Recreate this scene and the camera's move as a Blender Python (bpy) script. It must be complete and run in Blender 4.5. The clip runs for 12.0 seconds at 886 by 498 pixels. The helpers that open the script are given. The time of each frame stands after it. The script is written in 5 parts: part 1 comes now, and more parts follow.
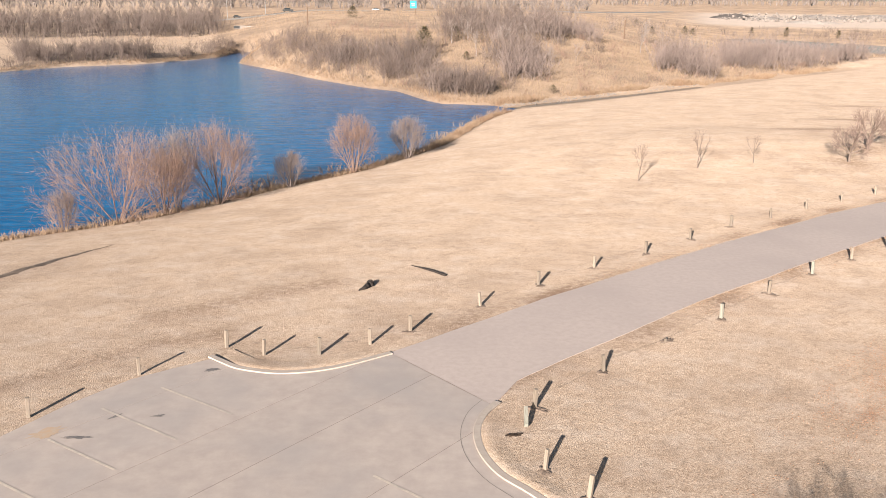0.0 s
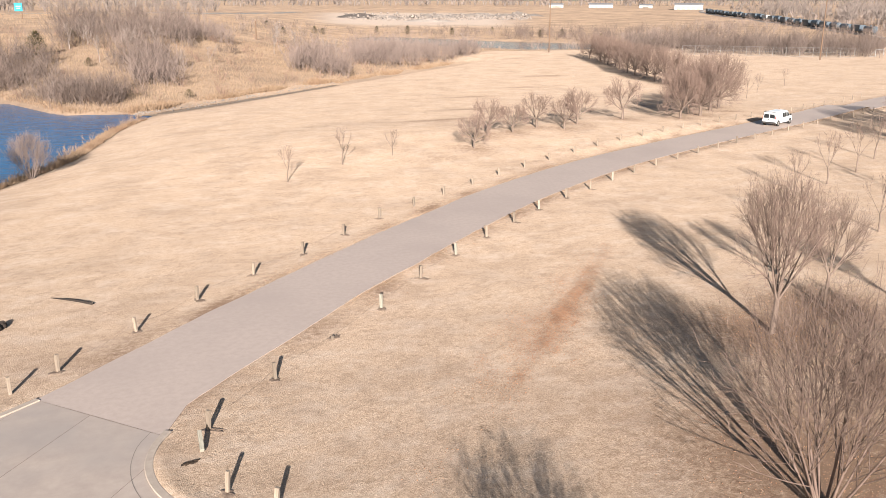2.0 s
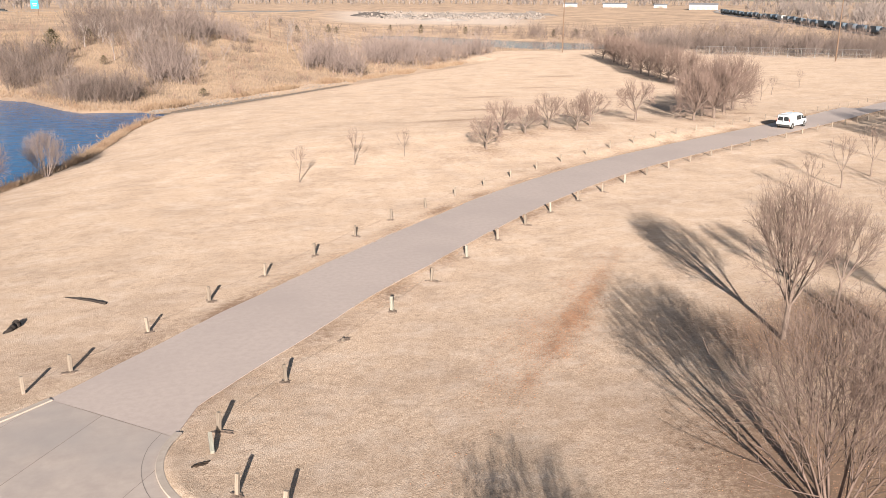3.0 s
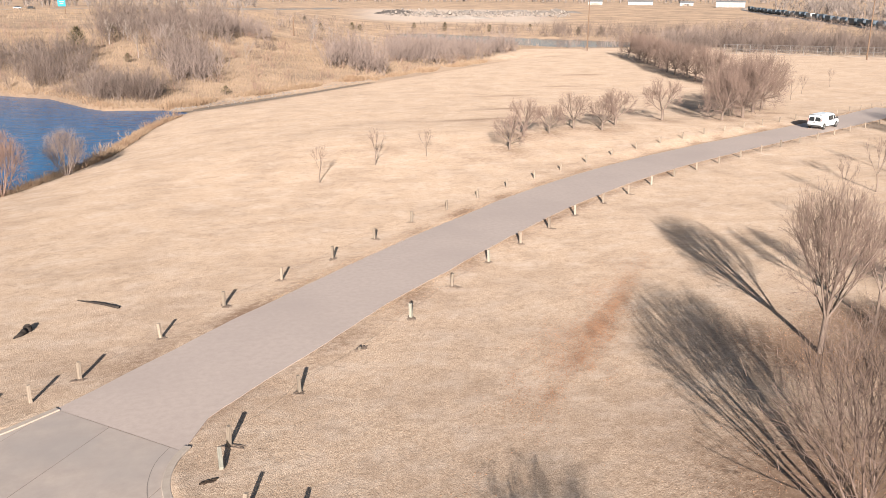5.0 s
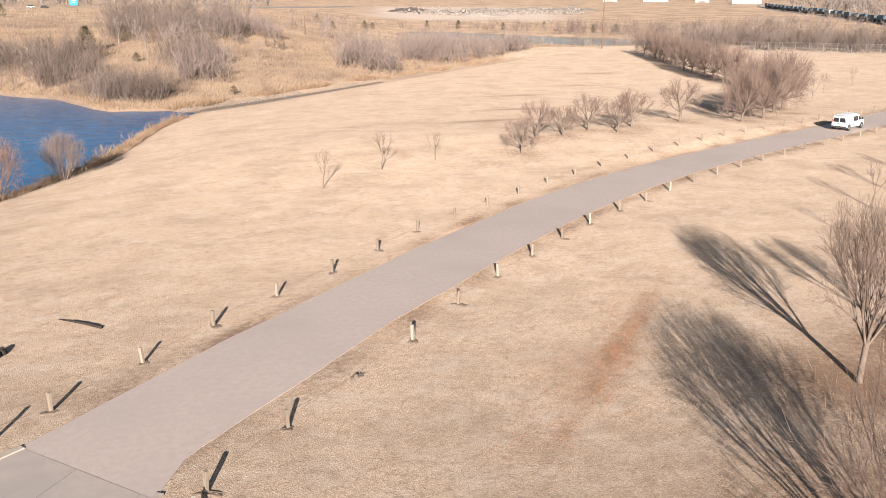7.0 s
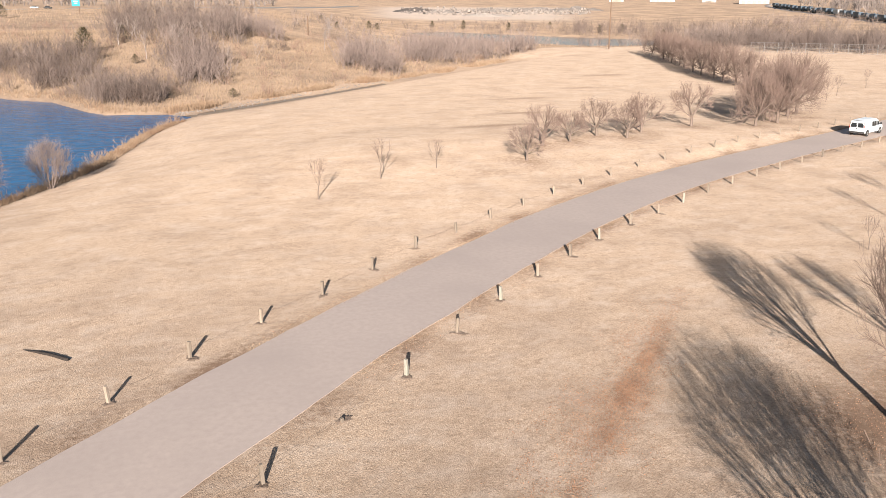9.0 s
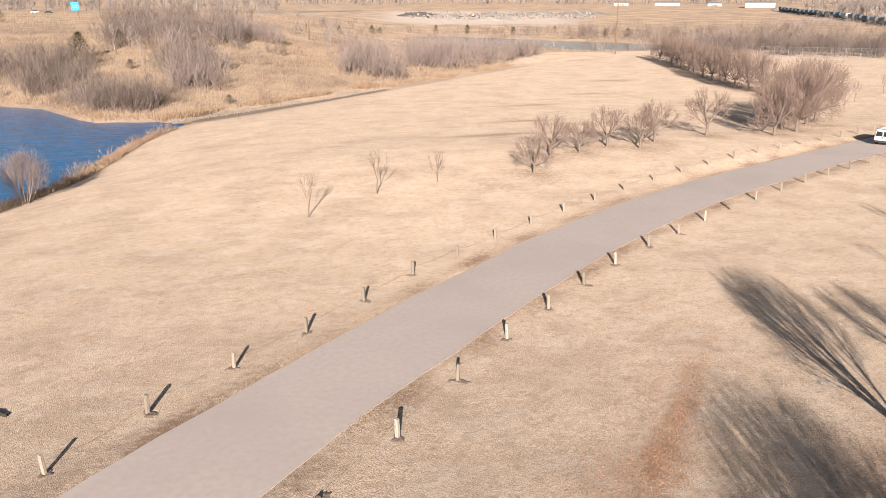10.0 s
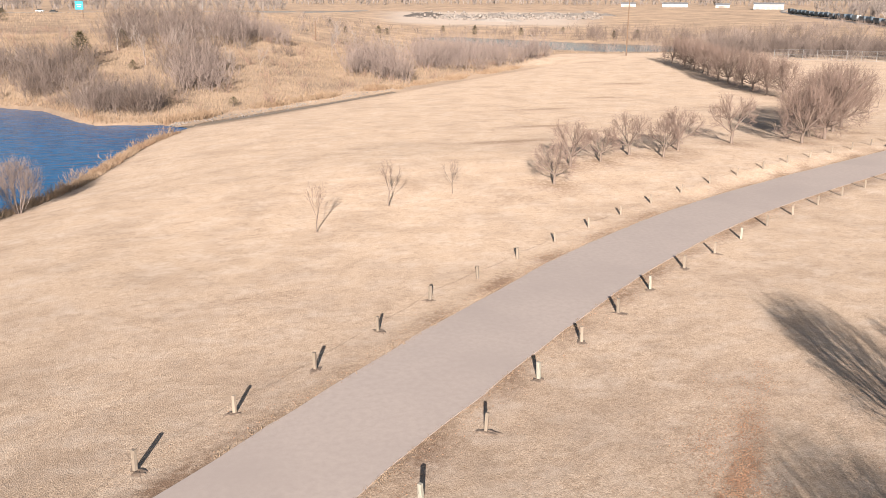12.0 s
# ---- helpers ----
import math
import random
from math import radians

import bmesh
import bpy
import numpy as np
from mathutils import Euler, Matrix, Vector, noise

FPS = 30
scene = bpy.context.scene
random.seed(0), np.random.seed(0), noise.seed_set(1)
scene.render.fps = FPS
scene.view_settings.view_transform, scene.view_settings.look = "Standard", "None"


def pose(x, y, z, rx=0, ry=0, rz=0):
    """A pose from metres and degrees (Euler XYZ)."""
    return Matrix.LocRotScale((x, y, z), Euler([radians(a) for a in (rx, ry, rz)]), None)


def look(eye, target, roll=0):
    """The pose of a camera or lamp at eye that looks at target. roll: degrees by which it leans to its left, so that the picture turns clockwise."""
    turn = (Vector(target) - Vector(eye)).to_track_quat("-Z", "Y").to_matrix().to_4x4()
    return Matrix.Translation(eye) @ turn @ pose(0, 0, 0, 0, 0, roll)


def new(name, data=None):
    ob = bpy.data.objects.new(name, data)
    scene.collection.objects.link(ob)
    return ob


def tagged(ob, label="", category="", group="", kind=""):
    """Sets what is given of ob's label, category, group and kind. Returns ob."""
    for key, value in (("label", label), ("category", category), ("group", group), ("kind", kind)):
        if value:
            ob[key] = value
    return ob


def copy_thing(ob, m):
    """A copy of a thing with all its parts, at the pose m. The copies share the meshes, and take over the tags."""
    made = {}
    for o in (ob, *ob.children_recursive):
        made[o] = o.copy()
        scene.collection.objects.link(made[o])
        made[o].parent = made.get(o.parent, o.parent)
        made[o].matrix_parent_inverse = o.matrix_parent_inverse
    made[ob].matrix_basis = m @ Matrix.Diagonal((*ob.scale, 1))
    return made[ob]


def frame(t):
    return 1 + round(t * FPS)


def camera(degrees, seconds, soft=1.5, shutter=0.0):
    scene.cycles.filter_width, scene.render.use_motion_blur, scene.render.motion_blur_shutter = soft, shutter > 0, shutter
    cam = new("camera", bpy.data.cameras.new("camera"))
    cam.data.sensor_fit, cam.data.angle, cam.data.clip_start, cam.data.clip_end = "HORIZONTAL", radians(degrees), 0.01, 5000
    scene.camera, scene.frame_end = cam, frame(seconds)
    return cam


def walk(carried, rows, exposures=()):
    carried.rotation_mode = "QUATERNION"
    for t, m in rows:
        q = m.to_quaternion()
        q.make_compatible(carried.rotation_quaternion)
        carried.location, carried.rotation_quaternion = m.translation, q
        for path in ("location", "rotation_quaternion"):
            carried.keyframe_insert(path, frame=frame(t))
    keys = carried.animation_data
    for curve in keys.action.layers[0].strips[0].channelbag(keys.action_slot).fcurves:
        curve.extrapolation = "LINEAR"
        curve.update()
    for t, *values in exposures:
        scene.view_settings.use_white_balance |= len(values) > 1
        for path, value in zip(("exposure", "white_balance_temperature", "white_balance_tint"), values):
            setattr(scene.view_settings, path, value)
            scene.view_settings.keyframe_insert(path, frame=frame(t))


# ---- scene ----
cam = camera(54.9, 12.0, soft=0.8)
PATH = [
    (0.00, (-0.233, -0.191, 16.026), (-0.300, 19.019, 10.463), 0.53),
    (0.50, (-0.211, -0.042, 15.956), (2.224, 19.026, 10.435), 0.27),
    (1.00, (-0.180, 0.050, 16.025), (4.524, 18.687, 10.498), 0.16),
    (1.50, (-0.112, 0.106, 16.077), (6.774, 18.053, 10.557), 0.04),
    (2.00, (-0.097, 0.179, 16.171), (7.526, 17.830, 10.664), 0.15),
    (2.50, (-0.079, 0.142, 16.343), (7.417, 17.840, 10.812), 0.31),
    (3.00, (-0.053, 0.155, 16.417), (7.314, 17.906, 10.882), 0.40),
    (5.00, (0.627, 1.602, 16.394), (7.500, 19.533, 10.807), 0.38),
    (5.50, (0.866, 2.209, 16.413), (7.642, 20.169, 10.800), 0.30),
    (6.00, (1.242, 2.955, 16.417), (7.945, 20.939, 10.791), 0.28),
    (6.50, (1.755, 3.867, 16.376), (8.397, 21.874, 10.753), 0.21),
    (7.00, (2.294, 4.691, 16.389), (8.861, 22.722, 10.754), 0.18),
    (9.00, (4.033, 8.301, 16.502), (10.476, 26.376, 10.865), 0.12),
    (9.50, (4.456, 9.337, 16.471), (10.901, 27.419, 10.858), 0.04),
    (9.65, (4.583, 9.648, 16.462), (11.029, 27.732, 10.856), 0.02),
    (9.95, (6.168, 13.418, 16.276), (12.534, 31.549, 10.732), 0.05),
    (10.10, (6.252, 13.766, 16.306), (12.609, 31.898, 10.757), 0.06),
    (10.50, (6.477, 14.693, 16.387), (12.809, 32.830, 10.823), 0.10),
    (11.00, (6.639, 15.919, 16.299), (12.960, 34.067, 10.759), 0.09),
    (11.50, (6.798, 17.100, 16.331), (13.106, 35.257, 10.803), 0.16),
    (12.00, (6.869, 18.285, 16.327), (13.131, 36.454, 10.789), 0.28),
]
walk(cam, [(t, look(eye, target, roll)) for t, eye, target, roll in PATH], exposures=[(0.0, 1.37), (3.0, 1.33), (12.0, 1.30)])

# ---- light and air ----
W = bpy.data.worlds.new("sky")
scene.world = W
W.use_nodes = True
nt = W.node_tree
sky = nt.nodes.new("ShaderNodeTexSky")
sky.sky_type = 'NISHITA'
sky.sun_disc = False
SUN_EL, SUN_AZ = radians(17.0), radians(200.0)
sky.sun_elevation, sky.sun_rotation = SUN_EL, SUN_AZ
sky.air_density, sky.dust_density, sky.ozone_density = 0.9, 1.2, 1.2
nt.links.new(sky.outputs[0], nt.nodes["Background"].inputs[0])
nt.nodes["Background"].inputs[1].default_value = 0.05
sun = new("sun", bpy.data.lights.new("sun", "SUN"))
sun.data.energy, sun.data.angle, sun.data.color = 5.0, radians(0.55), (1.0, 0.925, 0.856)
toward = Vector((math.sin(SUN_AZ) * math.cos(SUN_EL), math.cos(SUN_AZ) * math.cos(SUN_EL), math.sin(SUN_EL)))
sun.matrix_world = look(toward * 200, (0, 0, 0))

# ---- materials ----


def node(tree, kind, **values):
    n = tree.nodes.new(kind)
    for key, value in values.items():
        n.inputs[key].default_value = value
    return n


def surface(name, a, b, scale=1.0, c=None, scale2=0.1, rough=0.9, bump=0.0, bump_scale=8.0, metal=0.0, stretch=(1, 1, 1), vary=0.0, amount=0.6, spec=0.3):
    """A two-scale procedural material: a and b mixed by a fine noise, c by a coarse one."""
    m = bpy.data.materials.new(name)
    m.use_nodes = True
    t = m.node_tree
    out = t.nodes["Principled BSDF"]
    out.inputs["Roughness"].default_value = rough
    out.inputs["Metallic"].default_value = metal
    out.inputs["Specular IOR Level"].default_value = spec
    geo = t.nodes.new("ShaderNodeTexCoord")
    mapping = t.nodes.new("ShaderNodeMapping")
    mapping.inputs["Scale"].default_value = stretch
    t.links.new(geo.outputs["Object"], mapping.inputs[0])
    fine = node(t, "ShaderNodeTexNoise", Scale=scale, Detail=5.0, Roughness=0.65)
    t.links.new(mapping.outputs[0], fine.inputs["Vector"])
    spread = t.nodes.new("ShaderNodeMapRange")
    spread.inputs[1].default_value, spread.inputs[2].default_value = 0.33, 0.67
    t.links.new(fine.outputs["Fac"], spread.inputs[0])
    mix = t.nodes.new("ShaderNodeMix")
    mix.data_type = 'RGBA'
    mix.inputs[6].default_value, mix.inputs[7].default_value = (*a, 1), (*b, 1)
    t.links.new(spread.outputs[0], mix.inputs[0])
    last = mix.outputs[2]
    if c:
        coarse = node(t, "ShaderNodeTexNoise", Scale=scale2, Detail=3.0, Roughness=0.55)
        t.links.new(mapping.outputs[0], coarse.inputs["Vector"])
        span = t.nodes.new("ShaderNodeMapRange")
        span.inputs[1].default_value, span.inputs[2].default_value, span.inputs[4].default_value = 0.45, 0.68, amount
        t.links.new(coarse.outputs["Fac"], span.inputs[0])
        over = t.nodes.new("ShaderNodeMix")
        over.data_type = 'RGBA'
        over.inputs[7].default_value = (*c, 1)
        t.links.new(span.outputs[0], over.inputs[0])
        t.links.new(last, over.inputs[6])
        last = over.outputs[2]
    if vary:
        info = t.nodes.new("ShaderNodeObjectInfo")
        hsv = t.nodes.new("ShaderNodeHueSaturation")
        amt = t.nodes.new("ShaderNodeMapRange")
        amt.inputs[3].default_value, amt.inputs[4].default_value = 1 - vary, 1 + vary
        t.links.new(info.outputs["Random"], amt.inputs[0])
        t.links.new(amt.outputs[0], hsv.inputs["Value"])
        t.links.new(last, hsv.inputs["Color"])
        last = hsv.outputs[0]
    t.links.new(last, out.inputs["Base Color"])
    if bump:
        relief = node(t, "ShaderNodeTexNoise", Scale=bump_scale, Detail=4.0)
        t.links.new(mapping.outputs[0], relief.inputs["Vector"])
        bm_node = node(t, "ShaderNodeBump", Strength=1.0, Distance=bump)
        t.links.new(relief.outputs["Fac"], bm_node.inputs["Height"])
        t.links.new(bm_node.outputs[0], out.inputs["Normal"])
    return m


def ground_material():
    """Dormant lawn, tall wild straw, bare mud and pale quarry soil, told apart by what covers each spot."""
    m = surface("dormant_grass", (0.27, 0.19, 0.131), (0.52, 0.4, 0.303), 13.0, (0.215, 0.153, 0.112), 0.16, 0.95, 0.036, 22.0, amount=0.42, spec=0.05)
    t = m.node_tree
    out = t.nodes["Principled BSDF"]
    out.inputs["Diffuse Roughness"].default_value = 0.45
    last = out.inputs["Base Color"].links[0].from_socket
    coord = [n for n in t.nodes if n.type == 'MAPPING'][0].outputs[0]
    drift = t.nodes.new("ShaderNodeMapping")
    drift.inputs["Scale"].default_value = (0.75, 1.1, 1.0)
    drift.inputs["Rotation"].default_value = (0, 0, radians(20))
    t.links.new(coord, drift.inputs[0])
    mid = node(t, "ShaderNodeTexNoise", Scale=0.55, Detail=7.0, Roughness=0.66)
    t.links.new(drift.outputs[0], mid.inputs["Vector"])
    span = t.nodes.new("ShaderNodeMapRange")
    span.inputs[1].default_value, span.inputs[2].default_value, span.inputs[4].default_value = 0.46, 0.68, 0.6
    t.links.new(mid.outputs["Fac"], span.inputs[0])
    pale = t.nodes.new("ShaderNodeMix")
    pale.data_type = 'RGBA'
    pale.inputs[7].default_value = (0.44, 0.356, 0.29, 1)
    t.links.new(span.outputs[0], pale.inputs[0])
    t.links.new(last, pale.inputs[6])
    last = pale.outputs[2]
    stripe = t.nodes.new("ShaderNodeMapping")
    stripe.inputs["Scale"].default_value = (0.8, 1.0, 1.0)
    stripe.inputs["Rotation"].default_value = (0, 0, radians(-12))
    t.links.new(coord, stripe.inputs[0])
    flecks = node(t, "ShaderNodeTexNoise", Scale=0.42, Detail=9.0, Roughness=0.72, Distortion=0.8)
    t.links.new(stripe.outputs[0], flecks.inputs["Vector"])
    thick = t.nodes.new("ShaderNodeMapRange")
    thick.inputs[1].default_value, thick.inputs[2].default_value, thick.inputs[4].default_value = 0.5, 0.66, 0.42
    t.links.new(flecks.outputs["Fac"], thick.inputs[0])
    dull = t.nodes.new("ShaderNodeMix")
    dull.data_type = 'RGBA'
    dull.inputs[7].default_value = (0.225, 0.16, 0.116, 1)
    t.links.new(thick.outputs[0], dull.inputs[0])
    t.links.new(last, dull.inputs[6])
    last = dull.outputs[2]
    tufts = node(t, "ShaderNodeTexNoise", Scale=2.4, Detail=9.0, Roughness=0.8, Distortion=0.6)
    t.links.new(stripe.outputs[0], tufts.inputs["Vector"])
    clump = t.nodes.new("ShaderNodeMapRange")
    clump.inputs[1].default_value, clump.inputs[2].default_value, clump.inputs[4].default_value = 0.49, 0.63, 0.6
    t.links.new(tufts.outputs["Fac"], clump.inputs[0])
    brown = t.nodes.new("ShaderNodeMix")
    brown.data_type = 'RGBA'
    brown.inputs[7].default_value = (0.235, 0.165, 0.115, 1)
    t.links.new(clump.outputs[0], brown.inputs[0])
    t.links.new(last, brown.inputs[6])
    last = brown.outputs[2]
    broken = node(t, "ShaderNodeTexNoise", Scale=2.6, Detail=9.0, Roughness=0.82)
    t.links.new(coord, broken.inputs["Vector"])
    covers = (("wild", (0.285, 0.205, 0.150), 0.5), ("mud", (0.095, 0.07, 0.055), 0.4), ("litter", (0.185, 0.122, 0.085), 2.6), ("quarry", (0.34, 0.282, 0.24), 0.5))
    for name, colour, ragged in covers:
        att = t.nodes.new("ShaderNodeAttribute")
        att.attribute_name = name
        swing = t.nodes.new("ShaderNodeMath")
        swing.operation = 'MULTIPLY_ADD'
        t.links.new(broken.outputs["Fac"], swing.inputs[0])
        swing.inputs[1].default_value = ragged * 2
        swing.inputs[2].default_value = -ragged
        add = t.nodes.new("ShaderNodeMath")
        add.operation = 'ADD'
        t.links.new(att.outputs["Fac"], add.inputs[0])
        t.links.new(swing.outputs[0], add.inputs[1])
        keep = t.nodes.new("ShaderNodeMath")
        keep.operation = 'MULTIPLY'
        keep.use_clamp = True
        t.links.new(add.outputs[0], keep.inputs[0])
        t.links.new(att.outputs["Fac"], keep.inputs[1])
        over = t.nodes.new("ShaderNodeMix")
        over.data_type = 'RGBA'
        over.inputs[7].default_value = (*colour, 1)
        if name == "wild":
            drifts = node(t, "ShaderNodeTexNoise", Scale=0.045, Detail=9.0, Roughness=0.7)
            t.links.new(coord, drifts.inputs["Vector"])
            blend = t.nodes.new("ShaderNodeMapRange")
            blend.inputs[1].default_value, blend.inputs[2].default_value = 0.38, 0.62
            t.links.new(drifts.outputs["Fac"], blend.inputs[0])
            tone = t.nodes.new("ShaderNodeMix")
            tone.data_type = 'RGBA'
            tone.inputs[6].default_value, tone.inputs[7].default_value = (0.185, 0.134, 0.10, 1), (0.32, 0.228, 0.158, 1)
            t.links.new(blend.outputs[0], tone.inputs[0])
            t.links.new(tone.outputs[2], over.inputs[7])
        t.links.new(keep.outputs[0], over.inputs[0])
        t.links.new(last, over.inputs[6])
        last = over.outputs[2]
    t.links.new(last, out.inputs["Base Color"])
    fine_bump = out.inputs["Normal"].links[0].from_node
    swell = node(t, "ShaderNodeTexNoise", Scale=2.2, Detail=7.0, Roughness=0.7, Distortion=0.6)
    t.links.new(coord, swell.inputs["Vector"])
    broad_bump = node(t, "ShaderNodeBump", Strength=1.0, Distance=0.028)
    t.links.new(swell.outputs["Fac"], broad_bump.inputs["Height"])
    t.links.new(broad_bump.outputs[0], fine_bump.inputs["Normal"])
    return m


def water_material(name="lake_water", deep=(0.0, 0.064, 0.172), ripple_light=(0.001, 0.122, 0.3)):
    # deep and the paler tone paint the ripples' dark and light into the colour.
    m = surface(name, deep, ripple_light, 0.8, rough=0.05, spec=0.06, stretch=(0.6, 1.3, 1))
    t = m.node_tree
    coord = [n for n in t.nodes if n.type == 'MAPPING'][0].outputs[0]
    out = t.nodes["Principled BSDF"]
    out.inputs["IOR"].default_value = 1.33
    turn = t.nodes.new("ShaderNodeMapping")
    turn.inputs["Scale"].default_value = (0.4, 0.8, 1)
    turn.inputs["Rotation"].default_value = (0, 0, radians(12))
    t.links.new(coord, turn.inputs[0])
    ripples = node(t, "ShaderNodeTexNoise", Scale=0.65, Detail=5.0, Roughness=0.65)
    t.links.new(turn.outputs[0], ripples.inputs["Vector"])
    bump = node(t, "ShaderNodeBump", Strength=1.0, Distance=0.12)
    t.links.new(ripples.outputs["Fac"], bump.inputs["Height"])
    t.links.new(bump.outputs[0], out.inputs["Normal"])
    return m


GRASS = ground_material()
# Reflected sky is painted into the lake's blue and the pond's grey-blue tones.
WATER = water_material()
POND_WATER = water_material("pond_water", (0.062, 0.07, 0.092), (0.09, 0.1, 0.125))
ROAD = surface("road_concrete", (0.432, 0.348, 0.3), (0.485, 0.394, 0.342), 3.0, (0.405, 0.328, 0.286), 0.12, 0.85, 0.004, 30.0, amount=0.7)
SLAB = surface("lot_concrete", (0.38, 0.31, 0.265), (0.45, 0.37, 0.315), 1.2, (0.335, 0.29, 0.262), 0.2, 0.85, 0.004, 30.0, vary=0.03, amount=0.7)
JOINT = surface("joint_tar", (0.2, 0.168, 0.145), (0.27, 0.225, 0.195), 4.0, rough=0.9)
KERB = surface("kerb_concrete", (0.37, 0.3, 0.247), (0.44, 0.365, 0.3), 3.0, (0.40, 0.33, 0.27), 0.8, 0.85, 0.004, 25.0)
PAINT = surface("worn_line_paint", (0.56, 0.47, 0.37), (0.44, 0.365, 0.3), 7.0, (0.40, 0.34, 0.29), 1.4, 0.8, amount=0.9)
STAIN = surface("oil_stain", (0.13, 0.115, 0.105), (0.24, 0.205, 0.18), 3.0, rough=0.6)
RUST_STAIN = surface("red_soil_stain", (0.45, 0.30, 0.19), (0.42, 0.33, 0.25), 5.0, rough=0.9)
POST = surface("weathered_post_wood", (0.25, 0.2, 0.155), (0.185, 0.145, 0.11), 12.0, (0.28, 0.23, 0.19), 1.5, 0.85, 0.006, 30.0, stretch=(1, 1, 0.15), vary=0.25)
POST_GREY = surface("grey_post_wood", (0.22, 0.20, 0.165), (0.30, 0.27, 0.22), 12.0, (0.24, 0.25, 0.2), 1.5, 0.85, 0.006, 30.0, stretch=(1, 1, 0.15), vary=0.1)
CABLE = surface("rusty_cable", (0.15, 0.11, 0.085), (0.22, 0.17, 0.13), 9.0, rough=0.6, metal=0.5)
BARK = surface("tree_bark", (0.145, 0.105, 0.084), (0.22, 0.166, 0.135), 6.0, (0.14, 0.105, 0.085), 0.8, 0.9, 0.01, 20.0, stretch=(1, 1, 0.3), vary=0.08)
TWIG = surface("bare_twigs", (0.125, 0.084, 0.067), (0.195, 0.138, 0.113), 2.0, rough=0.85, vary=0.1)
GREY_TWIG = surface("grey_shrub_twigs", (0.115, 0.085, 0.072), (0.21, 0.162, 0.14), 0.16, (0.105, 0.074, 0.06), 0.09, 0.85, amount=0.9)
# Paler than the grey shrub twigs: distance haze put into the colour.
HAZED_TWIG = surface("hazed_shrub_twigs", (0.22, 0.165, 0.138), (0.32, 0.25, 0.212), 0.1, (0.17, 0.12, 0.10), 0.05, 0.85)
LILAC_TWIG = surface("lilac_shrub_twigs", (0.185, 0.137, 0.117), (0.26, 0.2, 0.174), 0.3, (0.15, 0.11, 0.095), 0.12, 0.85)
WOOD_TWIG = surface("far_woods_twigs", (0.17, 0.138, 0.122), (0.25, 0.205, 0.182), 0.06, (0.13, 0.102, 0.09), 0.02, 0.85)
BRUSH_TWIG = surface("brown_brush_twigs", (0.125, 0.09, 0.075), (0.215, 0.16, 0.135), 0.2, (0.09, 0.064, 0.052), 0.1, 0.85, amount=0.8)
ROW_TWIG = surface("grown_row_twigs", (0.15, 0.1, 0.08), (0.22, 0.155, 0.127), 1.2, (0.19, 0.125, 0.1), 0.3, 0.85, vary=0.1)
PALE_TWIG = surface("pale_shrub_twigs", (0.2, 0.16, 0.14), (0.27, 0.222, 0.195), 1.0, rough=0.85)
RED_TWIG = surface("reddish_willow_twigs", (0.2, 0.122, 0.092), (0.27, 0.175, 0.135), 0.7, (0.19, 0.125, 0.10), 0.3, 0.8)
STRAW = surface("tall_straw", (0.235, 0.162, 0.105), (0.325, 0.232, 0.158), 0.5, (0.206, 0.135, 0.094), 0.08, 0.9)
REED = surface("bank_grass", (0.23, 0.15, 0.095), (0.34, 0.24, 0.16), 1.0, (0.2, 0.11, 0.065), 0.2, 0.9)
CEDAR = surface("cedar_green", (0.075, 0.07, 0.03), (0.13, 0.105, 0.05), 1.5, (0.16, 0.11, 0.06), 0.3, 0.9, vary=0.15)
BLADE = surface("lawn_blades", (0.33, 0.243, 0.173), (0.45, 0.345, 0.258), 0.6, (0.27, 0.19, 0.13), 0.12, 0.95)
BLADE.node_tree.nodes["Principled BSDF"].inputs["Diffuse Roughness"].default_value = 0.45
LEAF = surface("dry_brown_leaves", (0.35, 0.182, 0.104), (0.5, 0.295, 0.18), 3.0, (0.21, 0.11, 0.07), 0.9, 0.8)
SOIL = surface("dark_dug_soil", (0.03, 0.02, 0.014), (0.08, 0.052, 0.034), 6.0, rough=0.95, bump=0.03, bump_scale=9.0)
SCUFF = surface("scuffed_soil", (0.18, 0.128, 0.095), (0.29, 0.213, 0.16), 7.0, (0.12, 0.085, 0.062), 1.5, 0.95, 0.02, 14.0)
RUT = surface("dark_rut_soil", (0.07, 0.05, 0.038), (0.17, 0.125, 0.093), 2.5, (0.22, 0.16, 0.115), 0.5, 0.95, 0.02, 12.0)
DARK_WOOD = surface("charred_log", (0.018, 0.014, 0.012), (0.045, 0.034, 0.028), 5.0, rough=0.9, bump=0.02, bump_scale=10.0)
ROCK = surface("broken_concrete", (0.19, 0.158, 0.136), (0.30, 0.258, 0.226), 0.3, (0.17, 0.14, 0.12), 0.05, 0.9)
DARK_ROCK = surface("dark_rubble", (0.075, 0.062, 0.055), (0.15, 0.125, 0.11), 0.3, rough=0.9)
DITCH_WATER = water_material("ditch_water", (0.14, 0.11, 0.083), (0.19, 0.152, 0.118))
GRAVEL = surface("gravel_heap", (0.30, 0.25, 0.215), (0.38, 0.325, 0.28), 0.5, rough=0.95)
VAN_WHITE = surface("white_van_paint", (0.62, 0.635, 0.65), (0.66, 0.675, 0.69), 0.7, (0.57, 0.575, 0.58), 0.5, 0.28, spec=0.5, amount=0.3)
GLASS = surface("tinted_window_glass", (0.018, 0.022, 0.025), (0.024, 0.03, 0.034), 1.0, rough=0.06, spec=0.6)
RUBBER = surface("tyre_rubber", (0.022, 0.021, 0.02), (0.04, 0.037, 0.034), 9.0, rough=0.8)
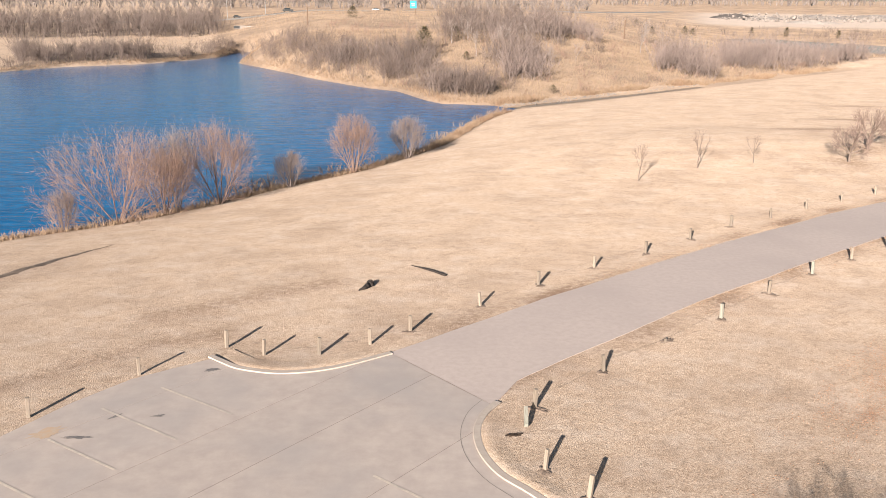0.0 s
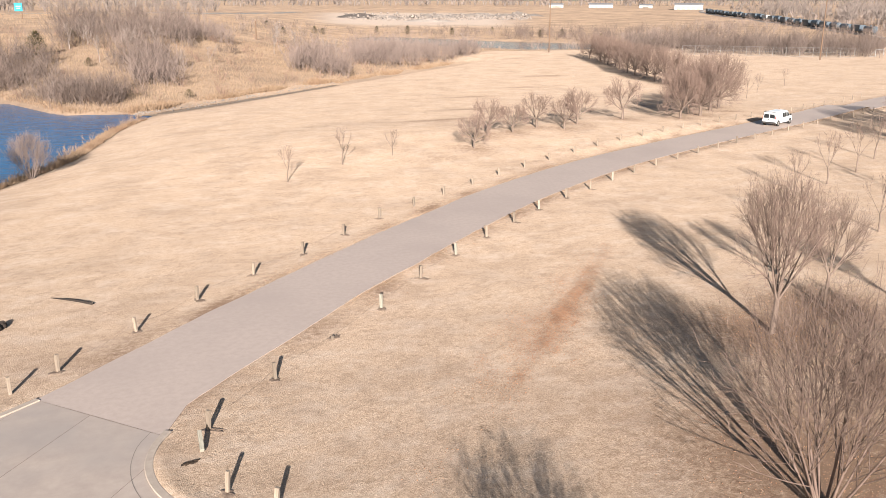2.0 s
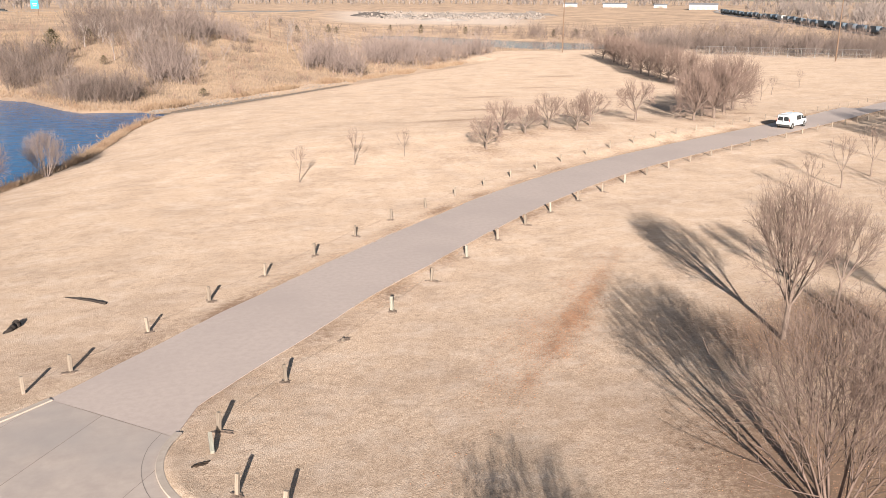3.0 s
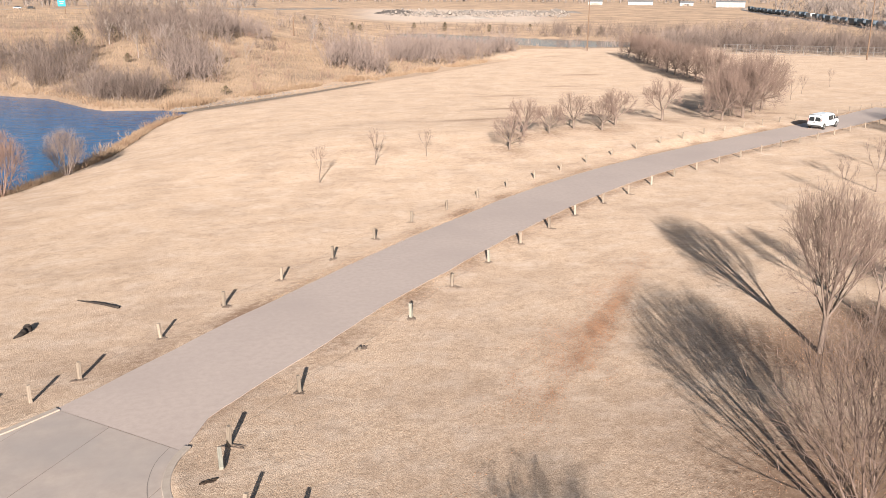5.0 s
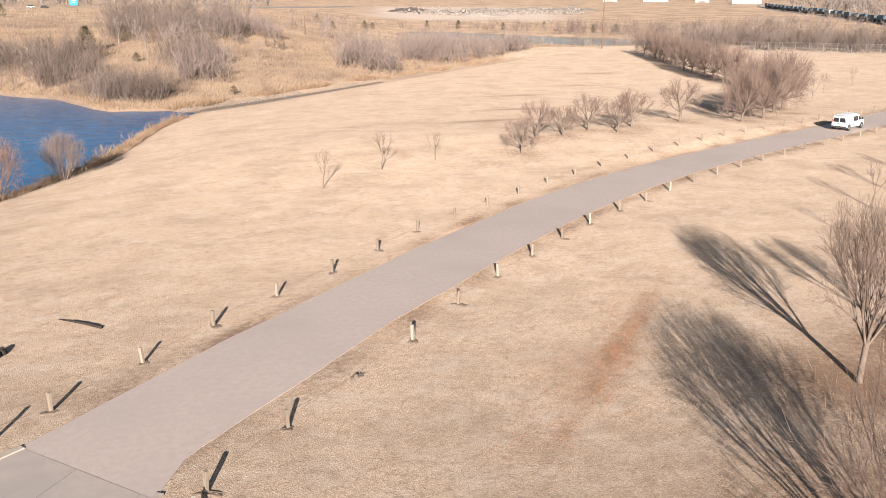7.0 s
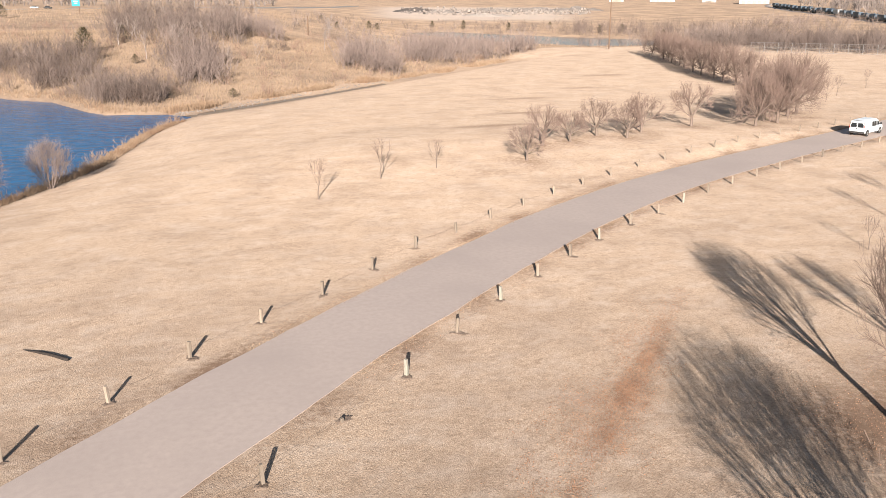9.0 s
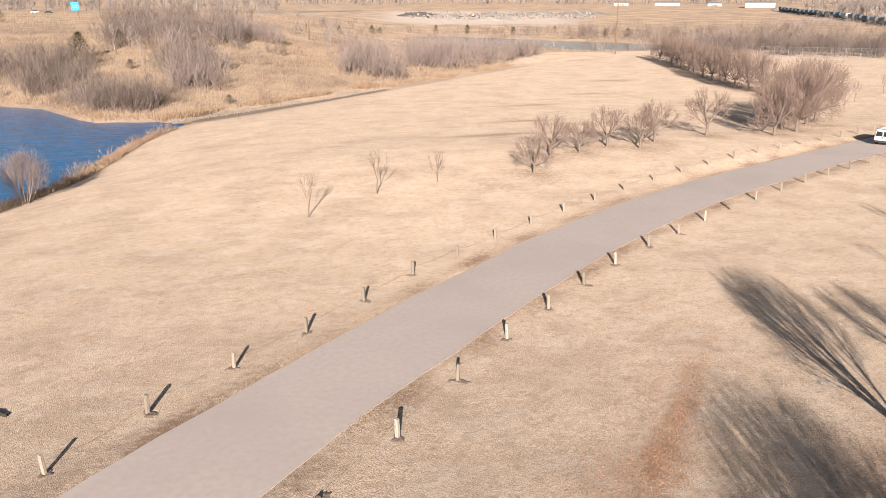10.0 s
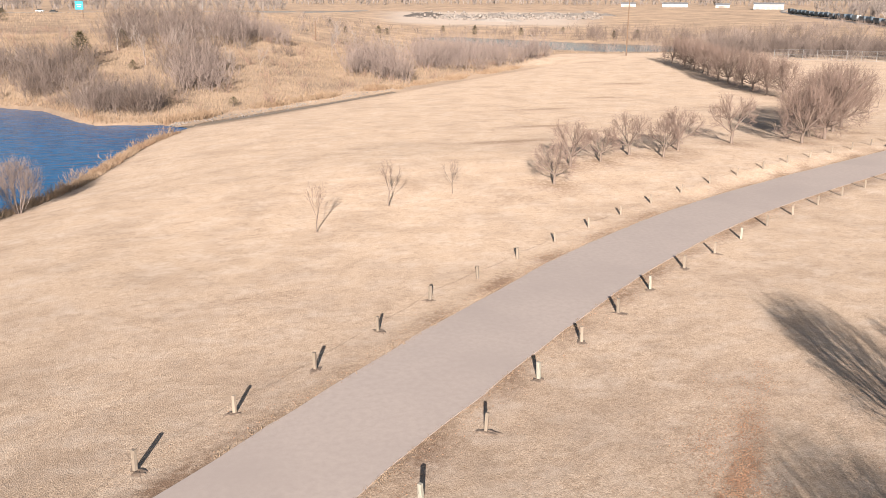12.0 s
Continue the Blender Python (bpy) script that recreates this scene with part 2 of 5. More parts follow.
STEEL = surface("wheel_steel", (0.36, 0.35, 0.34), (0.46, 0.45, 0.43), 7.0, rough=0.4, metal=0.6)
BLACK = surface("black_plastic", (0.03, 0.03, 0.03), (0.045, 0.043, 0.042), 7.0, rough=0.6)
LAMP_RED = surface("red_lamp_lens", (0.3, 0.03, 0.025), (0.24, 0.02, 0.018), 4.0, rough=0.2)
LAMP_AMBER = surface("amber_lamp_lens", (0.75, 0.35, 0.05), (0.65, 0.3, 0.04), 4.0, rough=0.2)
LAMP_CLEAR = surface("clear_lamp_lens", (0.6, 0.6, 0.58), (0.7, 0.7, 0.68), 4.0, rough=0.15)
DECAL = surface("blue_door_decal", (0.07, 0.11, 0.2), (0.12, 0.16, 0.26), 9.0, rough=0.5)
POLE = surface("utility_pole_wood", (0.13, 0.08, 0.052), (0.19, 0.125, 0.085), 4.0, (0.11, 0.07, 0.05), 0.4, 0.9, stretch=(1, 1, 0.1))
CYAN = surface("cyan_sign_paint", (0.012, 0.22, 0.33), (0.016, 0.26, 0.38), 0.5, rough=0.5)
WHITE = surface("white_sheet_metal", (0.34, 0.34, 0.335), (0.40, 0.395, 0.39), 0.1, (0.28, 0.275, 0.27), 0.03, 0.5)
TRAIN = surface("dark_wagon_paint", (0.035, 0.05, 0.065), (0.06, 0.085, 0.11), 0.3, (0.12, 0.10, 0.09), 0.1, 0.55, vary=0.25)
ASPHALT = surface("highway_asphalt", (0.20, 0.185, 0.17), (0.26, 0.24, 0.22), 0.4, rough=0.9)
GALV = surface("galvanised_wire", (0.25, 0.235, 0.225), (0.31, 0.295, 0.285), 1.0, rough=0.5, metal=0.3)

# ---- mesh helpers ----


def mesh_ob(name, verts, faces, material, parent=None, label="", smooth=False):
    me = bpy.data.meshes.new(name)
    me.from_pydata([tuple(map(float, v)) for v in verts], [], faces)
    me.materials.append(material)
    if smooth:
        me.polygons.foreach_set("use_smooth", [True] * len(me.polygons))
    ob = new(name, me)
    if parent:
        ob.parent = parent
    if label:
        ob["label"] = label
    return ob


def fast_mesh(name, verts, faces, material, parent=None, label="", flat=False):
    """From numpy arrays: verts n x 3, faces m x k, all faces with k corners."""
    verts, faces = np.asarray(verts, np.float32), np.asarray(faces, np.int32)
    me = bpy.data.meshes.new(name)
    me.vertices.add(len(verts))
    me.vertices.foreach_set("co", verts.ravel())
    k = faces.shape[1]
    me.loops.add(faces.size)
    me.loops.foreach_set("vertex_index", faces.ravel())
    me.polygons.add(len(faces))
    me.polygons.foreach_set("loop_start", np.arange(0, faces.size, k, dtype=np.int32))
    me.update(calc_edges=True)
    me.polygons.foreach_set("use_smooth", np.full(len(faces), not flat))
    me.materials.append(material)
    ob = new(name, me)
    if parent:
        ob.parent = parent
    if label:
        ob["label"] = label
    return ob


def part(name, bm, material, parent=None, label="", smooth=False):
    me = bpy.data.meshes.new(name)
    if smooth:
        for f in bm.faces:
            f.smooth = True
    bm.to_mesh(me)
    bm.free()
    me.materials.append(material)
    ob = new(name, me)
    if parent:
        ob.parent = parent
    if label:
        ob["label"] = label
    return ob


def box_bm(size, at=(0, 0, 0), bevel=0.0, turn=None):
    bm = bmesh.new()
    m = Matrix.Translation(at) @ (turn or Matrix()) @ Matrix.Diagonal((*size, 1))
    bmesh.ops.create_cube(bm, size=1, matrix=m)
    if bevel:
        bmesh.ops.bevel(bm, geom=bm.edges[:], offset=bevel, segments=2, affect='EDGES', profile=0.6)
    return bm


def cyl_bm(r1, r2, depth, at=(0, 0, 0), sides=16, turn=None):
    bm = bmesh.new()
    m = Matrix.Translation(at) @ (turn or Matrix())
    bmesh.ops.create_cone(bm, cap_ends=True, segments=sides, radius1=r1, radius2=r2, depth=depth, matrix=m)
    return bm


def empty(name, at, label, category, group="", turn=0.0):
    ob = new(name)
    ob.empty_display_size = 0.2
    ob.matrix_basis = pose(*at, 0, 0, turn)
    return tagged(ob, label, category, group)


def tubes(segs, sides=3):
    """Verts and quads for rows of p0, p1, r0, r1: open tapered tubes."""
    s = np.asarray(segs, float)
    p0, p1, r0, r1 = s[:, 0:3], s[:, 3:6], s[:, 6], s[:, 7]
    d = p1 - p0
    d /= np.linalg.norm(d, axis=1, keepdims=True) + 1e-9
    ref = np.where(np.abs(d[:, 2:3]) > 0.9, [[1.0, 0, 0]], [[0, 0, 1.0]])
    u = np.cross(d, ref)
    u /= np.linalg.norm(u, axis=1, keepdims=True) + 1e-9
    v = np.cross(d, u)
    ang = np.arange(sides) * 2 * np.pi / sides
    ring = np.cos(ang)[None, :, None] * u[:, None] + np.sin(ang)[None, :, None] * v[:, None]
    a = p0[:, None] + ring * r0[:, None, None]
    b = p1[:, None] + ring * r1[:, None, None]
    verts = np.concatenate([a, b], 1).reshape(-1, 3)
    base = (np.arange(len(s)) * 2 * sides)[:, None]
    k = np.arange(sides)
    q = np.stack([k, (k + 1) % sides, (k + 1) % sides + sides, k + sides], -1)
    return verts, (base[:, :, None] + q[None]).reshape(-1, 4)
# ---- land ----
WL = -3.1
LAKE = np.array([(-95, 40), (-62, 47), (-45, 57), (-36, 67), (-30, 71.5), (-26, 76), (-23, 80), (-18, 88), (-11, 97), (-3, 114), (4, 140), (9, 153), (13, 160),
                 (9, 166), (-1, 168), (-4, 173), (-11, 191), (-20, 200), (-34, 221), (-50, 249), (-66, 275), (-74, 335), (-80, 335), (-80, 298),
                 (-94, 266), (-112, 252), (-121, 230), (-165, 200), (-215, 130), (-160, 60)], float)
DITCH = np.array([(10, 157), (24, 168.5), (40, 184), (62, 206), (88, 232), (125, 268), (124, 271), (86.4, 235.4), (60.2, 209), (44, 192.6), (35.2, 184.6), (20.5, 171.8), (9.5, 161.5)], float)
POND = np.array([(152, 505), (186, 510), (206, 462), (222, 425), (244, 392), (262, 366), (252, 346), (236, 338), (210, 331), (186, 338), (168, 364), (160, 410), (155, 455)], float)


def outside(poly, x, y):
    """Distance to a closed outline: positive outside it, negative inside."""
    best = np.full(x.shape, 1e9)
    inside = np.zeros(x.shape, bool)
    for (ax, ay), (bx, by) in zip(poly, np.roll(poly, -1, 0)):
        ex, ey = bx - ax, by - ay
        k = np.clip(((x - ax) * ex + (y - ay) * ey) / (ex * ex + ey * ey), 0, 1)
        best = np.minimum(best, np.hypot(x - ax - k * ex, y - ay - k * ey))
        cross = (ay > y) != (by > y)
        with np.errstate(divide="ignore", invalid="ignore"):
            inside ^= cross & (x < ax + (y - ay) / (by - ay if by != ay else 1e-9) * ex)
    return np.where(inside, -best, best)


def smooth(a, b, v):
    k = np.clip((v - a) / (b - a), 0, 1)
    return k * k * (3 - 2 * k)


def waves(x, y, size, seed):
    """A cheap smooth bumpiness of about -1 to 1."""
    rng = np.random.RandomState(seed)
    out = 0
    for n in range(5):
        a, p, f = rng.uniform(0, 6.28), rng.uniform(0, 6.28), rng.uniform(0.6, 1.7) * 6.28 / size
        out = out + np.sin((x * np.cos(a) + y * np.sin(a)) * f + p)
    return out / 5


def water_gap(x, y):
    return np.minimum(np.minimum(outside(LAKE, x, y), outside(POND, x, y)), outside(DITCH, x, y))


MID_X = [-400, -160, -95, -34, -11, 4, 16, 30, 48, 75, 105, 150, 200, 330, 600]
MID_Y = [60, 75, 90, 110, 132, 154, 168, 182, 200, 225, 255, 300, 300, 262, 190]
HILL_R = [0, 165, 190, 223, 250, 280, 360, 460, 700, 1100, 4000]
HILL_Z = [-2.2, -2.2, -1.0, 1.5, 4.2, 6.3, 9.0, 10.4, 9.2, 8.0, 30.0]
LOW_R = [0, 330, 430, 560, 640, 900, 1200, 4000]
LOW_Z = [-1.6, -1.8, -2.4, -2.2, -0.9, 5.5, 11.5, 34.0]
LEFT_R = [0, 240, 300, 460, 600, 800, 1200, 4000]
LEFT_Z = [-2.4, -2.2, -0.8, 0.7, 4.0, 6.5, 7.5, 30.0]
EAST_R = [0, 330, 375, 425, 480, 620, 1100, 4000]
EAST_Z = [-0.9, -0.9, -0.3, 1.8, 2.3, 4.2, 11.5, 34.0]


def land(x, y):
    """Height of the ground, without the road's bed."""
    x, y = np.asarray(x, float), np.asarray(y, float)
    gap = water_gap(x, y)
    r = np.hypot(x, y)
    b = np.degrees(np.arctan2(x, y))
    near = 1.15 * np.exp(-(((x - 40) / 42) ** 2 + ((y - 99) / 15) ** 2)) - 0.9 * smooth(120, 185, r) * smooth(-20, 10, x)
    near = near + 0.12 * waves(x, y, 34, 3) * smooth(60, 110, r)
    near = near - (near - WL - 0.22) * np.exp(-np.maximum(gap, 0) / 14)
    hill, low, left, east = (np.interp(r, *some) for some in ((HILL_R, HILL_Z), (LOW_R, LOW_Z), (LEFT_R, LEFT_Z), (EAST_R, EAST_Z)))
    w = smooth(-17, -8, b) * (1 - smooth(5, 20, b))
    flat = left + (low - left) * smooth(-12, 6, b)
    flat = flat + (east - flat) * smooth(34, 44, b)
    far = flat + (hill - flat) * w + (0.5 * waves(x, y, 60, 5) + 0.25 * waves(x, y, 17, 6)) * smooth(150, 230, r)
    far = far - (far - WL - 0.45) * np.exp(-np.maximum(gap, 0) / 7)
    k = smooth(-4, 22, y - np.interp(x, MID_X, MID_Y))
    z = near + (far - near) * k
    bank = smooth(-1.2, 0.7, gap)
    wet = np.minimum(outside(LAKE, x, y), outside(POND, x, y))
    bed = WL + np.where(wet > 0, 0.1 * smooth(0, 2.5, wet) - 0.02, -0.9 * smooth(0, 1.2, -wet))
    return bed + (z - bed) * bank


ROAD_MID = [(-12.5, 23.0), (-6.0, 29.4), (-0.65, 35.1), (5.4, 41.0), (12.2, 47.4), (17.8, 52.2), (23.5, 57.0), (34.6, 65.6), (49.6, 75.0), (69.2, 84.2), (102.2, 98.0), (146.3, 118.0), (205, 143), (290, 178), (420, 226)]
ROAD_HALF = 3.05


def spline(points, step=1.0):
    """Catmull-Rom through the points, about evenly spaced."""
    p = np.array(points, float)
    p = np.vstack([2 * p[0] - p[1], p, 2 * p[-1] - p[-2]])
    out = []
    for a, b, c, d in zip(p, p[1:], p[2:], p[3:]):
        for t in np.arange(0, 1, 0.02):
            out.append(0.5 * (2 * b + (c - a) * t + (2 * a - 5 * b + 4 * c - d) * t * t + (3 * b - a - 3 * c + d) * t ** 3))
    out = np.array(out + [p[-2]])
    far = np.r_[0, np.cumsum(np.hypot(*np.diff(out, axis=0).T))]
    at = np.arange(0, far[-1], step)
    return np.stack([np.interp(at, far, out[:, 0]), np.interp(at, far, out[:, 1])], 1)


ROAD_LINE = spline(ROAD_MID, 1.0)
_d = np.gradient(ROAD_LINE, axis=0)
_d /= np.linalg.norm(_d, axis=1, keepdims=True)
ROAD_SIDE = np.stack([_d[:, 1], -_d[:, 0]], 1)
LOT = np.array([(-2.8, 37.3), (-5.3, 35.6), (-7.5, 35.0), (-9.4, 35.4), (-11.0, 36.5), (-14.0, 34.1), (-15.6, 31.8), (-17.1, 28.9), (-23, 19), (-30, 5), (-14, -8), (-4, 3), (3.5, 13), (5.2, 20.5), (4.2, 23.5), (2.7, 25.3), (1.7, 26.6), (1.15, 28.1), (1.05, 29.6), (1.25, 30.8), (1.75, 32.0)], float)


def road_gap(x, y):
    """Distance from the edge of the road, negative on it."""
    best = np.full(np.shape(x), 1e9)
    for px, py in ROAD_LINE[::2]:
        best = np.minimum(best, np.hypot(x - px, y - py))
    return best - ROAD_HALF


def height(x, y):
    x, y = np.atleast_1d(np.asarray(x, float)), np.atleast_1d(np.asarray(y, float))
    z = land(x, y)
    near = np.hypot(x - 60, y - 60) < 420
    g = np.full(x.shape, 99.0)
    g[near] = np.minimum(road_gap(x[near], y[near]), outside(LOT, x[near], y[near]))
    k = 1 - smooth(0.2, 2.5, g)
    return z + (-0.02 - z) * k * (np.hypot(x, y) < 160) + 0.0


def ground_at(x, y):
    return float(height([x], [y])[0])


def axis_steps(mid, fine, reach, n):
    u = np.linspace(-1, 1, n)
    k = 6.0
    a = np.sinh(u * k) / np.sinh(k) * reach
    return mid + a


TRACK = np.array([(-34, 40), (-30.5, 46), (-28.4, 50.9), (-26.6, 54.9), (-24.4, 59.1)], float)


SCUFFED = np.array([(-15.5, 42.8), (-11.2, 45.9), (-7.2, 48.6)])
LOT_EDGE = np.array([(-20.5, 32.5), (-17.2, 36.2), (-14.2, 38.8), (-11.5, 40.2)])
KERB_BACK = np.array([(-10.5, 38.8), (-6.5, 38.6), (-2.0, 41.2), (2.0, 45.4)])


def near_line(line, x, y):
    best = np.full(x.shape, 1e9)
    for (ax, ay), (bx, by) in zip(line, line[1:]):
        ex, ey = bx - ax, by - ay
        k = np.clip(((x - ax) * ex + (y - ay) * ey) / (ex * ex + ey * ey), 0, 1)
        best = np.minimum(best, np.hypot(x - ax - k * ex, y - ay - k * ey))
    return best


ROWS = [(41.4, 87.4, 0.95, 0), (46.0, 93.2, 1.1, 1), (49.9, 94.2, 0.9, 2), (54.7, 96.7, 1.1, 0), (57.7, 94.8, 1.0, 1), (61.9, 98.4, 1.2, 2), (71.5, 101.8, 1.4, 1), (81.3, 101.3, 1.45, 3), (87.3, 104.2, 1.75, 4), (87.3, 107.0, 1.7, 3), (94.6, 110.6, 1.95, 4), (99.5, 114.3, 1.85, 3)]
REAR = [(160, 248, 1.7, 3), (155.7, 235, 1.75, 4), (148.5, 220, 1.7, 3), (141.5, 204, 1.7, 4), (135, 191, 1.6, 3), (131, 182, 1.7, 4), (129.8, 175.5, 1.65, 3), (125.5, 166.5, 1.7, 4), (123, 159, 1.7, 3), (122.2, 153.5, 1.6, 4), (152, 227, 1.7, 4), (145, 211, 1.6, 3)]
PATCHES = [(143, 267, 9, 2.5), (90, 165, 8, 2.2), (96.5, 108.5, 4.5, 2.5), (70, 150, 9, 2), (48, 112, 10, 2.5), (24, 92, 6, 2), (110, 190, 9, 3), (60, 128, 8, 1.6), (100, 145, 7, 1.5), (12, 66, 5, 1.6), (35, 84, 6, 1.5)]


def build_ground():
    xs, ys = axis_steps(20, 0.5, 4200, 500), axis_steps(75, 0.5, 4200, 580)
    gx, gy = np.meshgrid(xs, ys)
    x, y = gx.ravel(), gy.ravel()
    z = height(x, y)
    n, m = len(xs), len(ys)
    i = (np.arange(m - 1)[:, None] * n + np.arange(n - 1)[None]).ravel()
    ob = fast_mesh("ground", np.stack([x, y, z], 1), np.stack([i, i + 1, i + n + 1, i + n], 1), GRASS)
    ob.data.polygons.foreach_set("use_smooth", np.ones(len(i), bool))
    gap = water_gap(x, y)
    g = np.minimum(road_gap(x, y), outside(LOT, x, y))
    side = smooth(-2, 8, y - np.interp(x, MID_X, MID_Y))
    r, b = np.hypot(x, y), np.degrees(np.arctan2(x, y))
    masks = {
        "wild": side * np.where(b < -15, 0.55, 1.0) + (1 - side) * 0.8 * (1 - smooth(1.5, 5, gap)),
        "mud": np.clip(1 - smooth(0.1, 1.3, gap), 0, 1) * 0.5 * (1 - 0.55 * smooth(35, 60, x) * (r < 300)) + 0.2 * np.exp(-(near_line(TRACK, x, y) / 0.6) ** 2),
        "litter": np.where(road_gap(x, y) < outside(LOT, x, y), 0.95, 0.6) * (1 - smooth(0.2, 2.7, g)) * np.clip(0.62 + 0.75 * waves(x, y, 6, 9), 0.1, 1.15) * (r < 330) + 0.42 * np.exp(-(((x - 24) * 0.72 - (y - 38.5) * 0.69) / 0.7) ** 2 - (((x - 24) * 0.69 + (y - 38.5) * 0.72) / 11) ** 2) + 0.5 * np.exp(-(near_line(TRACK, x, y) / 0.9) ** 2) + 0.68 * np.exp(-(near_line(SCUFFED, x, y) / 1.5) ** 2) + 0.7 * np.exp(-(near_line(LOT_EDGE, x, y) / 1.0) ** 2) + 0.4 * np.exp(-(near_line(KERB_BACK, x, y) / 1.2) ** 2),
        "quarry": smooth(640, 720, r) * (1 - smooth(950, 1050, r)) * smooth(13, 17, b) * (1 - smooth(26, 31, b)) * 0.9 + 0.3 * np.exp(-((outside(DITCH, x, y) - 3.4) / 0.9) ** 2) * smooth(150, 152.5, y - 0.965 * x) * (r < 300) * (x > 4),
    }
    for px, py, wide in ((31.7, 31.1, 26.0), (24.0, 20.5, 60.0), (37.3, 33.0, 22.0), (33.5, 22.5, 34.0)):
        masks["litter"] = np.maximum(masks["litter"], 1.15 * np.exp(-((x - px) ** 2 + (y - py) ** 2) / wide))
    for px, py, *_ in ROWS + REAR:
        masks["litter"] = np.maximum(masks["litter"], 0.8 * np.exp(-((x - px) ** 2 + (y - py) ** 2) / 13.0))
    for px, py, rx, ry in PATCHES:
        masks["litter"] = np.maximum(masks["litter"], (0.85 if py > 95 else 0.5) * np.exp(-((x - px) / rx) ** 2 - ((y - py) / ry) ** 2))
    for name, values in masks.items():
        ob.data.attributes.new(name, 'FLOAT', 'POINT').data.foreach_set("value", values.astype(np.float32))
    return tagged(ob, "dormant straw-coloured lawn and wild grassland sloping to water", "ground", kind="structure")


build_ground()


def sheet(name, outline, z, material, label, category):
    bm = bmesh.new()
    bm.faces.new([bm.verts.new((px, py, z)) for px, py in outline])
    bmesh.ops.triangulate(bm, faces=bm.faces[:])
    ob = part(name, bm, material)
    return tagged(ob, label, category, kind="structure")


def grown(poly, by):
    mid = poly.mean(0)
    d = poly - mid
    return mid + d * (1 + by / np.linalg.norm(d, axis=1, keepdims=True))


def water_sheet(name, poly, label, material):
    """A grid of water that reaches a little under its banks."""
    lo, hi = poly.min(0) - 3, poly.max(0) + 3
    xs, ys = np.arange(lo[0], hi[0], 3.0), np.arange(lo[1], hi[1], 3.0)
    gx, gy = np.meshgrid(xs, ys)
    keep = outside(poly, gx + 1.5, gy + 1.5) < 4.5
    n = len(xs)
    i = np.array([a * n + b for a, b in zip(*np.nonzero(keep[:-1, :-1]))])
    ob = fast_mesh(name, np.stack([gx.ravel(), gy.ravel(), np.full(gx.size, WL)], 1), np.stack([i, i + 1, i + n + 1, i + n], 1), material)
    return tagged(ob, label, "water", kind="structure")


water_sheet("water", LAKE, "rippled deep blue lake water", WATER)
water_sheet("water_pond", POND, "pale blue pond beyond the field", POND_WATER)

# ---- road, parking lot, kerbs ----


def build_road():
    start = int(np.argmin(np.hypot(ROAD_LINE[:, 0] + 0.2, ROAD_LINE[:, 1] - 35.5)))
    mid, side = ROAD_LINE[start:], ROAD_SIDE[start:]
    across = np.array([-1, -0.55, 0, 0.55, 1]) * ROAD_HALF
    rng = np.random.RandomState(4)
    wob = np.cumsum(rng.normal(0, 0.03, (len(mid), 2)), 0)
    wob -= np.linspace(0, 1, len(mid))[:, None] * wob[-1]
    wob = np.clip(wob, -0.12, 0.12)
    rows = []
    for k, (p, s) in enumerate(zip(mid, side)):
        w = across.copy()
        w[0] += wob[k, 0]
        w[-1] += wob[k, 1]
        for a in w:
            rows.append((*(p + s * a), 0.0))
    v = np.array(rows)
    for k, a in enumerate(np.linspace(0, 1, len(across))):
        v[k, :2] = np.array((-2.85, 37.36)) * (1 - a) + np.array((1.8, 31.95)) * a
    far = np.hypot(v[:, 0], v[:, 1]) > 150
    v[:, 2] = np.where(far, height(v[:, 0], v[:, 1]) + 0.06, 0.004 + 0.008 * (1 - (np.tile(across, len(mid)) / ROAD_HALF) ** 2))
    c = len(across)
    i = (np.arange(len(mid) - 1)[:, None] * c + np.arange(c - 1)[None]).ravel()
    faces = np.stack([i, i + 1, i + c + 1, i + c], 1)
    # skirts down both edges
    n = len(v)
    low = v[np.r_[np.arange(0, n, c), np.arange(c - 1, n, c)]] - (0, 0, 0.25)
    a, b = np.arange(0, n, c), np.arange(c - 1, n, c)
    la, lb = n + np.arange(len(a)), n + len(a) + np.arange(len(b))
    faces = np.vstack([faces, np.stack([a[:-1], a[1:], la[1:], la[:-1]], 1), np.stack([b[1:], b[:-1], lb[:-1], lb[1:]], 1)])
    ob = fast_mesh("road", np.vstack([v, low]), faces, ROAD, flat=True)
    return tagged(ob, "smooth pinkish grey concrete park road, curving uphill", "road", kind="structure")


build_road()


def ribbon(name, line, w, z, material, parent=None, label="", drop=0.0):
    """A flat or upstanding strip of the width w along a line of points."""
    line = np.array(line, float)
    d = np.gradient(line, axis=0)
    d /= np.linalg.norm(d, axis=1, keepdims=True)
    s = np.stack([d[:, 1], -d[:, 0]], 1) * w / 2
    n = len(line)
    top = np.full((n, 1), z)
    a, b = np.hstack([line - s, top]), np.hstack([line + s, top])
    verts, faces = [*a, *b], [(k, n + k, n + k + 1, k + 1) for k in range(n - 1)]
    if drop:
        verts += [v - (0, 0, drop) for v in (*a, *b)]
        faces += [(k, k + 1, 2 * n + k + 1, 2 * n + k) for k in range(n - 1)]
        faces += [(n + k + 1, n + k, 3 * n + k, 3 * n + k + 1) for k in range(n - 1)]
        faces += [(0, 2 * n, 3 * n, n), (n - 1, 2 * n - 1, 4 * n - 1, 3 * n - 1)]
    ob = mesh_ob(name, verts, faces, material, parent, label)
    if drop:
        bev = ob.modifiers.new("round", 'BEVEL')
        bev.width, bev.segments, bev.limit_method = 0.025, 2, 'ANGLE'
    return ob


